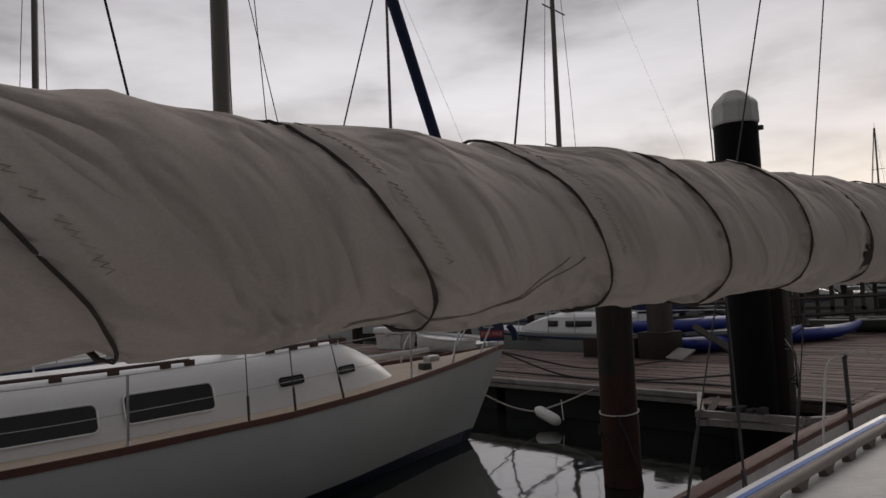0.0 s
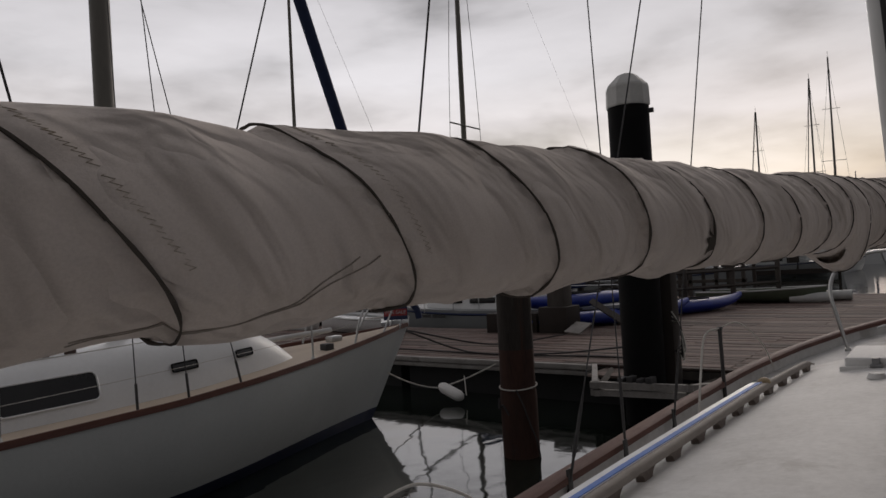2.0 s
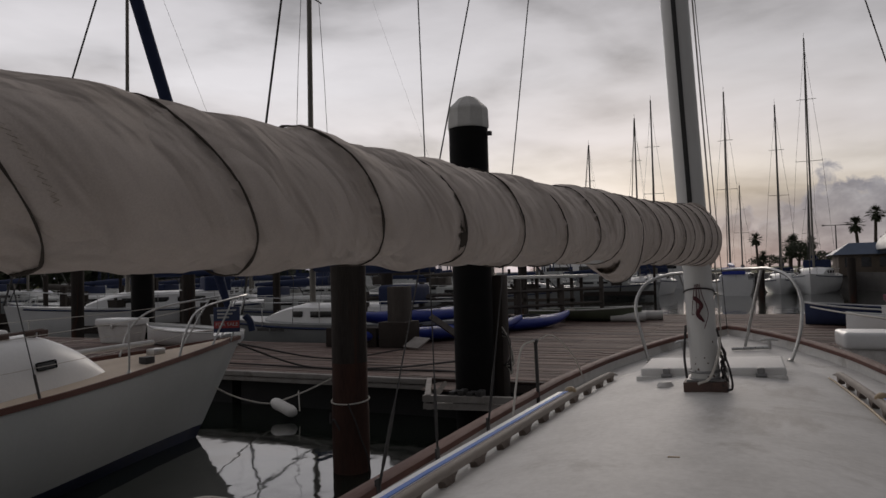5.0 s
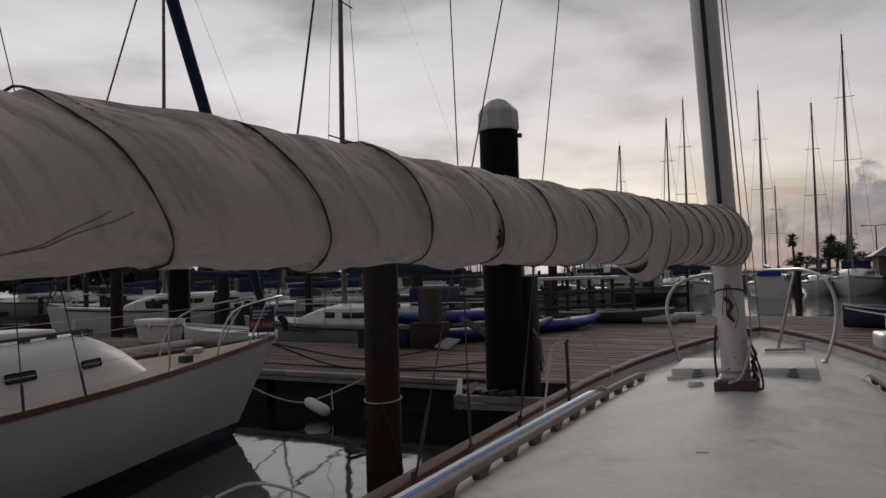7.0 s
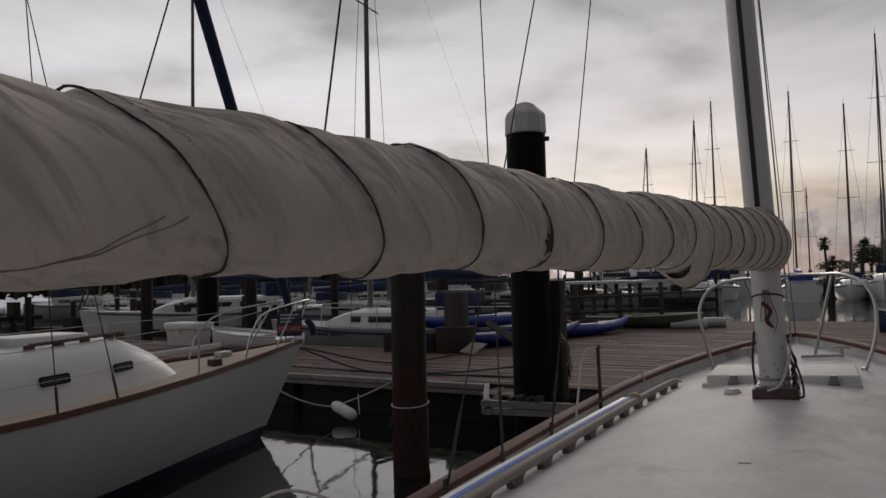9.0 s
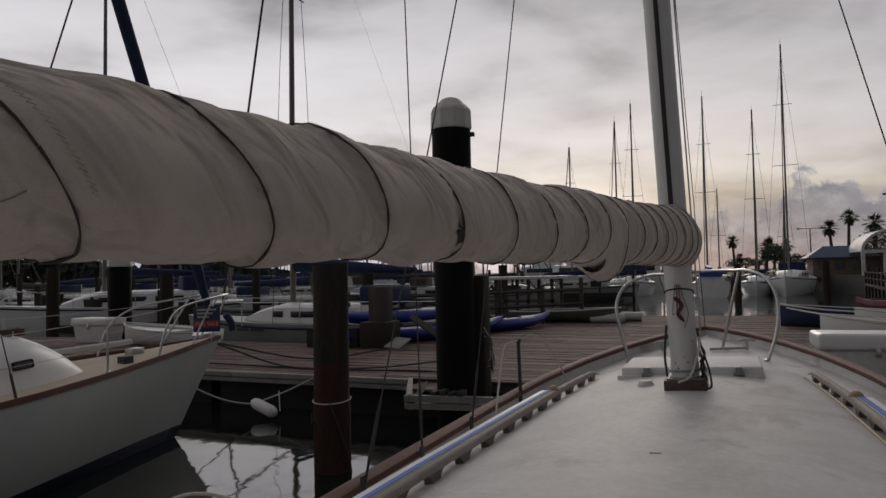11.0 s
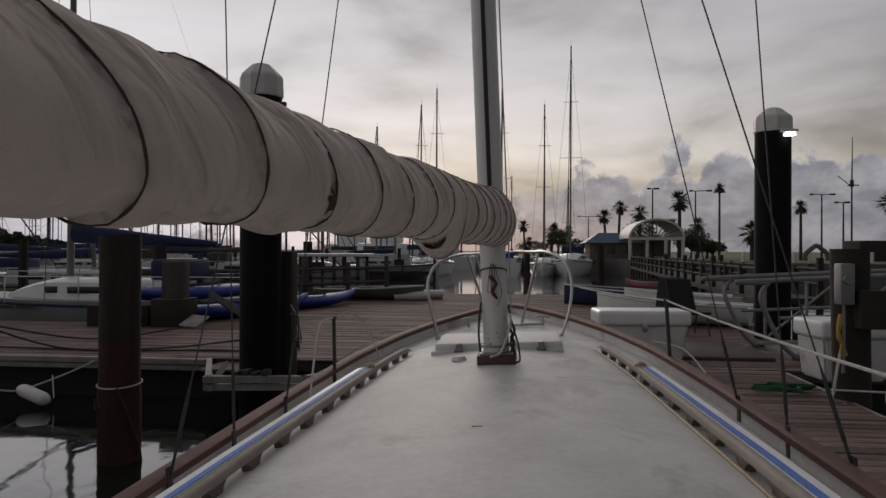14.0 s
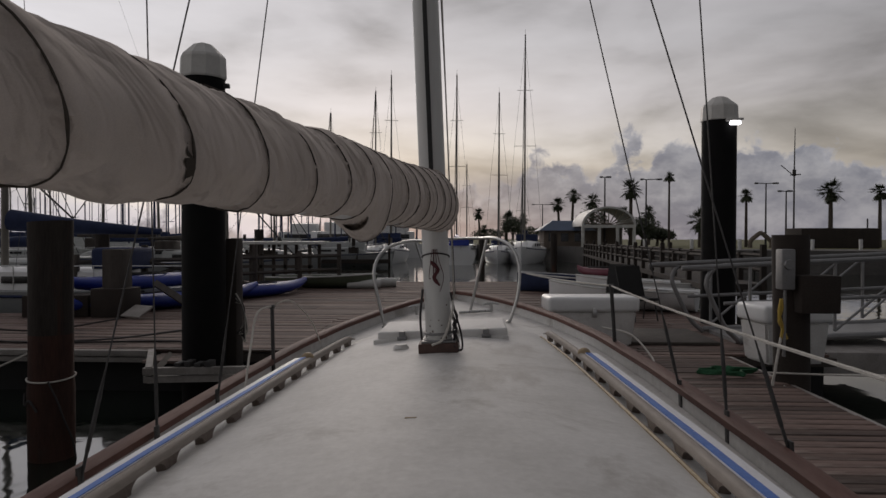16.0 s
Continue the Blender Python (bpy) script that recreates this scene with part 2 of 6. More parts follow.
M = {
    "canvas": material("weathered_canvas", (0.66, 0.585, 0.53), (0.50, 0.438, 0.39), 0.9, scale=5, fine=700, bump=0.8,
                       stain=(0.34, 0.295, 0.255), stain_at=0.57, stretch=(1, 0.8, 1), spec=0.15, wrinkle=4.6),
    # dark brown: lap shadow put into the seam colour; also rust marks and cords
    "seam": material("seam_shade_and_stain", (0.085, 0.074, 0.064), rough=0.95, scale=40, spec=0.1),
    "seam_faint": material("faded_seam", (0.33, 0.29, 0.25), rough=0.95, scale=40, spec=0.1),
    "stitch": material("tan_stitching", (0.46, 0.40, 0.32), rough=0.9, scale=50),
    "gelcoat": material("chalky_white_gelcoat", (0.66, 0.65, 0.63), (0.50, 0.49, 0.47), 0.62, scale=2.6, fine=38, bump=0.10,
                        stain=(0.39, 0.37, 0.345), stain_at=0.535),
    "hatch_white": material("satin_white_hatch", (0.67, 0.665, 0.65), (0.60, 0.59, 0.57), 0.62, scale=5, fine=60, bump=0.05, stain=(0.45, 0.43, 0.40), stain_at=0.62),
    "gloss": material("white_fibreglass", (0.76, 0.765, 0.76), (0.68, 0.685, 0.68), 0.32, scale=1.6, fine=30, bump=0.03),
    "hull_grey": material("pale_grey_hull", (0.47, 0.485, 0.475), (0.42, 0.435, 0.425), 0.5, scale=1.2, fine=30, bump=0.03),
    "hull_far": material("grey_hull", (0.25, 0.26, 0.26), (0.20, 0.21, 0.21), 0.4, scale=1.0, fine=20, bump=0.02),
    "deck_tan": material("tan_nonskid", (0.60, 0.50, 0.40), (0.52, 0.43, 0.34), 0.75, scale=3, fine=90, bump=0.1),
    "varnish": material("worn_varnished_teak", (0.15, 0.068, 0.052), (0.09, 0.042, 0.034), 0.65, scale=6, fine=70, stretch=(1, 0.15, 1), spec=0.3,
                        stain=(0.21, 0.15, 0.13), stain_at=0.64, bump=0.2),
    "teak": material("grey_teak", (0.34, 0.30, 0.265), (0.23, 0.20, 0.175), 0.7, scale=8, fine=80, stretch=(1, 0.2, 1), bump=0.25),
    "teak_foot": material("brown_grey_teak", (0.20, 0.16, 0.135), (0.11, 0.085, 0.07), 0.7, scale=8, fine=80, bump=0.25),
    "teak_dark": material("dark_teak", (0.10, 0.055, 0.042), (0.06, 0.035, 0.028), 0.6, scale=9, fine=80, bump=0.25),
    "mast": material("painted_mast", (0.62, 0.62, 0.60), (0.54, 0.54, 0.52), 0.4, scale=3, fine=40, stretch=(1, 1, 0.2), bump=0.04,
                     stain=(0.44, 0.41, 0.37), stain_at=0.72),
    "mast_dark": material("weathered_mast", (0.20, 0.185, 0.155), (0.15, 0.14, 0.12), 0.5, scale=2, fine=30, stretch=(1, 1, 0.2), bump=0.05),
    "slot": material("dark_sail_track", (0.03, 0.03, 0.03), rough=0.6),
    "steel": material("stainless_steel", (0.55, 0.55, 0.54), (0.42, 0.42, 0.41), 0.3, 1.0, scale=10, bump=0.02),
    "wire": material("rigging_wire", (0.045, 0.043, 0.042), (0.028, 0.027, 0.027), 0.6, 0.0, scale=30, bump=0.0),
    "aluminium": material("dull_aluminium", (0.30, 0.30, 0.30), (0.22, 0.22, 0.22), 0.55, 0.7, scale=6, bump=0.05),
    "black": material("black_pile_sleeve", (0.005, 0.005, 0.006), (0.010, 0.0095, 0.009), 0.7, scale=3, fine=30, bump=0.08, spec=0.12),
    "rubber": material("black_rubber", (0.02, 0.02, 0.02), rough=0.8, bump=0.1),
    "cap": material("white_pile_cap", (0.62, 0.61, 0.58), (0.50, 0.49, 0.46), 0.5, scale=5, fine=50, bump=0.05,
                    stain=(0.36, 0.34, 0.30), stain_at=0.62),
    "pile": material("weathered_timber_pile", (0.052, 0.044, 0.039), (0.025, 0.021, 0.019), 0.9, scale=5, fine=60, stretch=(1, 1, 0.12), bump=0.5,
                     stain=(0.075, 0.034, 0.024), stain_at=0.52, spec=0.2),
    "pile_wet": material("rust_red_wet_timber", (0.070, 0.032, 0.023), (0.032, 0.018, 0.015), 0.8, scale=5, fine=60, stretch=(1, 1, 0.15), bump=0.5,
                         stain=(0.045, 0.035, 0.03), stain_at=0.6, spec=0.25),
    "post": material("old_grey_timber", (0.085, 0.073, 0.063), (0.045, 0.038, 0.034), 0.9, scale=5, fine=60, stretch=(1, 1, 0.15), bump=0.4),
    "plank": material("weathered_dock_plank", (0.19, 0.130, 0.110), (0.055, 0.037, 0.032), 0.8, scale=3, fine=42, stretch=(0.16, 1, 1), bump=0.5,
                      stain=(0.28, 0.235, 0.205), stain_at=0.58, vary=0.5, spec=0.3),
    "plank_far": material("weathered_dock_planks", (0.19, 0.130, 0.110), (0.055, 0.037, 0.032), 0.8, scale=3, fine=42, stretch=(0.16, 1, 1), bump=0.5,
                          stain=(0.28, 0.235, 0.205), stain_at=0.58, vary=0.5, spec=0.3, island=True),
    "fascia": material("pale_dock_rub_strip", (0.33, 0.31, 0.29), (0.20, 0.185, 0.17), 0.7, scale=4, fine=40, bump=0.2,
                       stain=(0.13, 0.11, 0.10), stain_at=0.6),
    "float": material("black_dock_float", (0.015, 0.015, 0.015), rough=0.8, bump=0.2),
    "rope": material("white_rope", (0.60, 0.58, 0.53), (0.45, 0.42, 0.38), 0.85, scale=60, fine=200, bump=0.5),
    "rope_dark": material("dark_rope", (0.05, 0.045, 0.045), rough=0.9, scale=60, bump=0.5),
    "rope_red": material("faded_red_line", (0.10, 0.03, 0.035), rough=0.9, scale=60, bump=0.4),
    "rope_yellow": material("yellow_rope", (0.52, 0.36, 0.07), rough=0.85, scale=60, bump=0.4),
    "rope_green": material("green_rope", (0.03, 0.13, 0.06), rough=0.9, scale=60, bump=0.4),
    "fender": material("white_vinyl", (0.72, 0.71, 0.68), (0.62, 0.60, 0.57), 0.45, scale=6, bump=0.04),
    "blue": material("blue_plastic", (0.010, 0.034, 0.30), (0.008, 0.026, 0.20), 0.4, scale=3, bump=0.05),
    "blue_tape": material("blue_tape", (0.07, 0.19, 0.56), (0.05, 0.14, 0.45), 0.6, scale=12, bump=0.1),
    "white_tape": material("white_pipe", (0.76, 0.76, 0.78), (0.66, 0.66, 0.70), 0.4, scale=9, bump=0.05),
    "trim": material("yellowed_trim", (0.36, 0.27, 0.15), (0.26, 0.19, 0.11), 0.6, scale=9, bump=0.15),
    "navy": material("navy_canvas", (0.012, 0.022, 0.062), (0.02, 0.032, 0.09), 0.85, scale=6, fine=90, bump=0.3),
    "antifoul": material("navy_bottom_paint", (0.012, 0.02, 0.06), (0.008, 0.012, 0.035), 0.5, scale=4, bump=0.1),
    "window": material("dark_cabin_window", (0.012, 0.012, 0.013), (0.02, 0.02, 0.02), 0.15, scale=2, bump=0.0),
    "sign": material("sign_board", (0.03, 0.045, 0.11), rough=0.5),
    "sign_red": material("sign_red", (0.42, 0.05, 0.05), rough=0.5),
    "letter": material("sign_letters", (0.55, 0.55, 0.55), rough=0.5),
    "maroon": material("maroon_plastic", (0.16, 0.03, 0.05), (0.11, 0.02, 0.035), 0.5, scale=4),
    "olive": material("olive_hull", (0.10, 0.12, 0.08), (0.07, 0.085, 0.055), 0.5, scale=3),
    "grass": material("dry_lawn", (0.10, 0.115, 0.035), (0.14, 0.12, 0.05), 0.95, scale=0.25, fine=3, bump=0.3),
    "soil": material("seawall_concrete", (0.10, 0.095, 0.09), (0.06, 0.056, 0.052), 0.9, scale=0.6, fine=6, bump=0.3),
    "leaf": material("palm_frond", (0.035, 0.05, 0.022), (0.05, 0.055, 0.03), 0.75, scale=4, bump=0.0),
    "bark": material("palm_bark", (0.085, 0.07, 0.055), (0.055, 0.045, 0.036), 0.95, scale=6, fine=40, bump=0.4),
    "roof_blue": material("blue_metal_roof", (0.035, 0.07, 0.14), rough=0.5, scale=1),
    "wall": material("tan_wall", (0.17, 0.14, 0.115), (0.13, 0.105, 0.085), 0.9, scale=1, fine=10, bump=0.1),
    "brown": material("brown_fence", (0.036, 0.027, 0.022), (0.022, 0.017, 0.014), 0.9, scale=2, bump=0.2),
    "pale": material("pale_painted_metal", (0.62, 0.62, 0.60), rough=0.5, scale=2),
}

# still harbour water
water_mat = bpy.data.materials.new("harbour_water")
water_mat.use_nodes = True
_t = Net(water_mat.node_tree)
_b = water_mat.node_tree.nodes["Principled BSDF"]
_b.inputs["Base Color"].default_value = (0.012, 0.016, 0.013, 1)
_b.inputs["Roughness"].default_value = 0.05
_b.inputs["IOR"].default_value = 2.0
_c = _t.add("ShaderNodeTexCoord").outputs["Object"]
_n = _t.add("ShaderNodeBump")
_n.inputs["Strength"].default_value = 0.34
_n.inputs["Distance"].default_value = 0.03
_t.link(_t.math("ADD", _t.noise(_t.mapping(_c, scale=(1, 0.7, 1)), 1.1, 2, 0.5, 0.6), _t.math("MULTIPLY", _t.noise(_c, 6.0, 2, 0.5), 0.10)), _n.inputs["Height"])
_t.link(_n.outputs[0], _b.inputs["Normal"])
M["water"] = water_mat

lamp_mat = bpy.data.materials.new("lit_lamp_lens")
lamp_mat.use_nodes = True
lamp_mat.node_tree.nodes["Principled BSDF"].inputs["Emission Color"].default_value = (0.95, 0.97, 1.0, 1)
lamp_mat.node_tree.nodes["Principled BSDF"].inputs["Emission Strength"].default_value = 2.5
M["lamp"] = lamp_mat


# ---- building helpers ----
def mesh_of(name, bm, mats, smooth=None):
    me = bpy.data.meshes.new(name)
    bm.normal_update()
    bm.to_mesh(me)
    bm.free()
    for m in mats if isinstance(mats, (list, tuple)) else [mats]:
        me.materials.append(M[m])
    if smooth is not None:
        me.polygons.foreach_set("use_smooth", [True] * len(me.polygons))
        me.set_sharp_from_angle(angle=radians(smooth))
    return me


def part(name, bm, mat, parent, label="", smooth=40):
    """Links a bmesh as one mesh object under a thing or a part."""
    ob = new(name, mesh_of(name, bm, mat, smooth))
    ob.parent = parent
    if label:
        ob["label"] = label
    return ob


def thing(name, label, category, at=None, group="", kind=""):
    ob = new(name)
    ob.empty_display_size = 0.2
    if at is not None:
        ob.matrix_world = at
    return tagged(ob, label, category, group, kind)


def solid(name, bm, mat, label, category, group="", kind="", at=None, smooth=40):
    ob = new(name, mesh_of(name, bm, mat, smooth))
    if at is not None:
        ob.matrix_world = at
    return tagged(ob, label, category, group, kind)


def box(bm, x0, x1, y0, y1, z0, z1, bevel=0.0, seg=2):
    r = bmesh.ops.create_cube(bm, size=1.0)
    vs = r["verts"]
    for v in vs:
        v.co = Vector(((x0 + x1) / 2 + v.co.x * (x1 - x0), (y0 + y1) / 2 + v.co.y * (y1 - y0), (z0 + z1) / 2 + v.co.z * (z1 - z0)))
    if bevel:
        es = list({e for v in vs for e in v.link_edges})
        bmesh.ops.bevel(bm, geom=es, offset=bevel, segments=seg, affect="EDGES", profile=0.6)
    return bm


def bm_box(*a, **k):
    return box(bmesh.new(), *a, **k)


def tube(bm, pts, r, n=8, cap=True, flat=1.0):
    """A round bar along points; r: one radius or one for each point."""
    pts = [Vector(p) for p in pts]
    rs = r if isinstance(r, (list, tuple)) else [r] * len(pts)
    rings, up = [], None
    for i, p in enumerate(pts):
        d = (pts[min(i + 1, len(pts) - 1)] - pts[max(i - 1, 0)]).normalized()
        if up is None:
            up = Vector((0, 0, 1)) if abs(d.z) < 0.9 else Vector((0, 1, 0))
        a = (up - d * up.dot(d)).normalized()
        up = a
        b = d.cross(a)
        rings.append([bm.verts.new(p + rs[i] * (math.cos(2 * math.pi * k / n) * a + flat * math.sin(2 * math.pi * k / n) * b)) for k in range(n)])
    for q, s in zip(rings, rings[1:]):
        for k in range(n):
            bm.faces.new((q[k], q[(k + 1) % n], s[(k + 1) % n], s[k]))
    if cap:
        bm.faces.new(rings[0][::-1])
        bm.faces.new(rings[-1])
    return bm


def bm_tube(*a, **k):
    return tube(bmesh.new(), *a, **k)


def loft(bm, rings, closed=True, caps=True):
    rows = [[bm.verts.new(p) for p in ring] for ring in rings]
    m = len(rows[0])
    for a, b in zip(rows, rows[1:]):
        for k in range(m if closed else m - 1):
            bm.faces.new((a[k], a[(k + 1) % m], b[(k + 1) % m], b[k]))
    if caps and closed:
        bm.faces.new(rows[0][::-1])
        bm.faces.new(rows[-1])
    return rows


def curve_pts(ctrl, n=24):
    """Catmull-Rom points through control points."""
    c = [Vector(p) for p in ctrl]
    c = [c[0] * 2 - c[1]] + c + [c[-1] * 2 - c[-2]]
    res = []
    seg = len(c) - 3
    for i in range(seg):
        p0, p1, p2, p3 = c[i:i + 4]
        k = max(2, n // seg)
        for j in range(k + (1 if i == seg - 1 else 0)):
            t = j / k
            res.append(0.5 * (2 * p1 + (p2 - p0) * t + (2 * p0 - 5 * p1 + 4 * p2 - p3) * t * t + (3 * p1 - p0 - 3 * p2 + p3) * t ** 3))
    return res


def sag(a, b, drop, n=16):
    a, b = Vector(a), Vector(b)
    return [a.lerp(b, i / n) - Vector((0, 0, drop * 4 * (i / n) * (1 - i / n))) for i in range(n + 1)]


def smooth_interp(x, table):
    return float(np.interp(x, [a for a, _ in table], [b for _, b in table]) * 0.5
                 + 0.25 * np.interp(x - 0.18, [a for a, _ in table], [b for _, b in table])
                 + 0.25 * np.interp(x + 0.18, [a for a, _ in table], [b for _, b in table]))


# ---- setting: water ----
bm = bmesh.new()
bmesh.ops.create_grid(bm, x_segments=1, y_segments=1, size=2500)
solid("water", bm, "water", "dark still harbour water with soft ripples", "water", kind="structure", smooth=None)

# ---- own sailboat: the deck that the camera stands over ----
HEEL = pose(0, 0, 1.51, 0, -2.4, 0)
own = thing("sailboat", "white fibreglass sailboat with teak rails, moored bow to the dock", "sailboat", HEEL)
BEAM = [(-6.0, 0.86), (-4.5, 1.0), (-3.0, 1.09), (-1.5, 1.12), (0.0, 1.085), (1.0, 0.99), (1.8, 0.84), (2.4, 0.665), (2.9, 0.46), (3.25, 0.27), (3.5, 0.10), (3.6, 0.02)]
SHEER = [(-6.0, -0.13), (-3.0, -0.13), (-1.5, -0.12), (0.0, -0.10), (1.2, -0.06), (2.2, -0.025), (3.0, 0.015), (3.6, 0.05)]


def half_beam(y):
    return max(0.02, 1.03 * smooth_interp(y, BEAM)) if y < 3.3 else max(0.012, 0.278 * max(0.0, (3.6 - y) / 0.35) ** 0.72)


def sheer(y):
    return smooth_interp(y, SHEER) - 0.008


YS = [-6.0 + 0.2 * i for i in range(46)] + [3.1, 3.2, 3.3, 3.38, 3.45, 3.5, 3.55, 3.6]
YS = sorted(set(round(y, 3) for y in YS if y <= 3.6))

# outer hull skin with inner bulwark face
bm = bmesh.new()
rings = []
for y in YS:
    b, s = half_beam(y), sheer(y)
    prof = []
    for sgn in (-1, 1):
        side = [(b - 0.035, s - 0.19), (b - 0.03, s), (b, s), (b * 1.0, s - 0.25), (b * 0.93, s - 0.75), (b * 0.72, -1.51), (b * 0.2, -1.9)]
        side = [(sgn * max(0.004, x), z) for x, z in side]
        prof.append(side)
    pts = prof[0] + prof[1][::-1]
    rake = lambda z: -0.42 * max(0.0, (s - z)) * max(0.0, min(1.0, (y - 1.0) / 2.6))
    rings.append([(x, y + rake(z), z) for x, z in pts])
loft(bm, rings, closed=False, caps=False)
bm.faces.new([bm.verts.new(p) for p in rings[0]])
bmesh.ops.recalc_face_normals(bm, faces=bm.faces)
part("hull", bm, "gelcoat", own, "white hull and bulwark")
part("transom", bm_box(-0.89, 0.89, -6.02, -5.97, -0.5, 0.02, bevel=0.01), "gelcoat", own)

# deck
bm = bmesh.new()
rows = []
for y in YS:
    b = half_beam(y) - 0.034
    rows.append([(x * b, y, sheer(y) - 0.072 + 0.02 * (1 - x * x)) for x in (-1, -0.6, 0, 0.6, 1)])
loft(bm, rows, closed=False)
part("deck", bm, "gelcoat", own, "off-white side decks and foredeck")

# cap rail on the bulwark, in two strips that meet at the stem
for sgn in (-1, 1):
    bm = bmesh.new()
    rings = []
    for y in YS:
        b, s = half_beam(y), sheer(y)
        x0, x1 = max(0.0, b - 0.052), b + 0.022
        z0, z1 = s - 0.004, s + 0.03
        rings.append([(sgn * x, y + 0.01, z) for x, z in ((x0, z0), (x0, z1 - 0.008), (x0 + 0.012, z1), (x1 - 0.012, z1), (x1, z1 - 0.008), (x1, z0))])
    loft(bm, rings)
    bmesh.ops.recalc_face_normals(bm, faces=bm.faces)
    part("cap_rail", bm, "varnish", own, "worn reddish teak cap rail", smooth=50)

# cabin trunk: cambered top, rounded edge, sloping front
CAB = [(-6.0, 0.86), (-3.0, 0.86), (-1.5, 0.815), (-0.5, 0.765), (0.4, 0.70), (0.9, 0.64), (1.15, 0.575), (1.27, 0.48)]


def cab_half(y):
    return 1.05 * float(np.interp(y, [a for a, _ in CAB], [b for _, b in CAB]))


def roof(x, y):
    w = cab_half(min(y, 0.9))
    return 0.044 - 0.100 * (x / w) ** 2 - 0.05 * max(0.0, (y - 1.0) / 0.27) ** 2 - 0.006 * max(0, y)


bm = bmesh.new()
rings = []
ys = [-6.0 + 0.25 * i for i in range(28)] + [0.9, 1.0, 1.08, 1.15, 1.21, 1.25, 1.28]
for y in sorted(set(ys)):
    w = cab_half(y)
    zt = lambda x: roof(x, y)
    ring = [(-w - 0.03, -0.31), (-w - 0.006, zt(w) - 0.06), (-w + 0.004, zt(w) - 0.022), (-w + 0.025, zt(w) - 0.004)]
    ring += [(x * (w - 0.05), zt(x * (w - 0.05))) for x in (-1, -0.8, -0.6, -0.4, -0.2, 0, 0.2, 0.4, 0.6, 0.8, 1)]
    ring += [(w - 0.025, zt(w) - 0.004), (w - 0.004, zt(w) - 0.022), (w + 0.006, zt(w) - 0.06), (w + 0.03, -0.31)]
    rings.append([(x, y, z) for x, z in ring])
# front face slopes to the foredeck
last = rings[-1]
rings.append([(x * 0.97, 1.33, min(z, z * 0.4 - 0.06)) for x, y, z in last])
rings.append([(x * 0.98, 1.40, -0.31) for x, y, z in last])
loft(bm, rings, closed=False)
bmesh.ops.recalc_face_normals(bm, faces=bm.faces)
part("cabin_top", bm, "gelcoat", own, "chalky stained white cabin top", smooth=60)


# handrails on the cabin top
RAIL_OUT = {-1: 0.0, 1: 0.03}


def rail_x(y, side=1):
    return RAIL_OUT[side] + float(np.interp(y, [-4.5, -1.6, -0.9, 0.0, 0.8, 0.95], [0.82, 0.74, 0.712, 0.674, 0.622, 0.602]))


for sgn in (-1, 1):
    bm = bmesh.new()
    rings = []
    steps = [-4.5 + 0.05 * i for i in range(109)]
    for y in steps:
        x, base = sgn * rail_x(y, sgn), roof(rail_x(y, sgn), y)
        end = max(0.0, (y - 0.78) / 0.12)
        top = 0.062 - 0.03 * min(1, end) ** 2
        low = 0.034
        w = 0.017
        rings.append([(x - w, y, base + low), (x - w, y, base + top - 0.008), (x - w * 0.5, y, base + top), (x + w * 0.5, y, base + top), (x + w, y, base + top - 0.008), (x + w, y, base + low)])
    loft(bm, rings)
    bmesh.ops.recalc_face_normals(bm, faces=bm.faces)
    rail = part("handrail", bm, "teak", own, "weathered grey teak handrail", smooth=50)
    # feet, widening towards the deck in arches
    for k in range(21):
        y = 0.80 - 0.255 * k
        if y < -4.4:
            break
        bm = bmesh.new()
        x = sgn * rail_x(y, sgn)
        fr = []
        for z, hl in ((-0.002, 0.034), (0.010, 0.036), (0.020, 0.044), (0.030, 0.062), (0.036, 0.085)):
            b0 = roof(rail_x(y, sgn), y) + z
            fr.append([(x - 0.0155, y - hl, b0), (x + 0.0155, y - hl, b0), (x + 0.0155, y + hl, b0), (x - 0.0155, y + hl, b0)])
        loft(bm, fr)
        bmesh.ops.recalc_face_normals(bm, faces=bm.faces)
        part("foot", bm, "teak_foot", rail, smooth=30)
    # flat white batten with a blue stripe along the outer edge of the rail, ending in a rounded knob
    y_end = 0.0 if sgn > 0 else 0.08
    bys = [-4.5 + 0.1 * i for i in range(200) if -4.5 + 0.1 * i < y_end]
    strip = lambda o0, o1, z0, z1: [[(sgn * (rail_x(y, sgn) + o), y, roof(rail_x(y, sgn), y) + z) for o, z in ((o0, z0), (o0, z1), (o1, z1 - 0.004), (o1, z0))] for y in bys]
    bm = bmesh.new()
    loft(bm, strip(0.010, 0.070, 0.034, 0.064))
    bmesh.ops.recalc_face_normals(bm, faces=bm.faces)
    pipe = part("batten", bm, "white_tape", own, "white batten lashed along the handrail", smooth=30)
    bm = bmesh.new()
    loft(bm, strip(0.014, 0.042, 0.060, 0.0665))
    bmesh.ops.recalc_face_normals(bm, faces=bm.faces)
    part("stripe", bm, "blue_tape", pipe, "blue stripe", smooth=30)
    bm = bmesh.new()
    y = bys[-1] + 0.03
    bmesh.ops.create_uvsphere(bm, u_segments=12, v_segments=8, radius=0.029, matrix=Matrix.Translation((sgn * (rail_x(y, sgn) + 0.014), y, roof(rail_x(y, sgn), y) + 0.058)) @ Matrix.Diagonal((1.1, 1.3, 0.9, 1)))
    part("knob", bm, "trim", pipe, "yellowed end knob", smooth=60)
# yellowed trim strip inside the starboard rail
pts = [(rail_x(y) - 0.035, y, roof(rail_x(y) - 0.035, y) + 0.002) for y in [-4.4 + 0.1 * i for i in range(54)]]
part("trim_strip", bm_tube(pts, 0.007, 6), "trim", own, "yellowed trim strip")

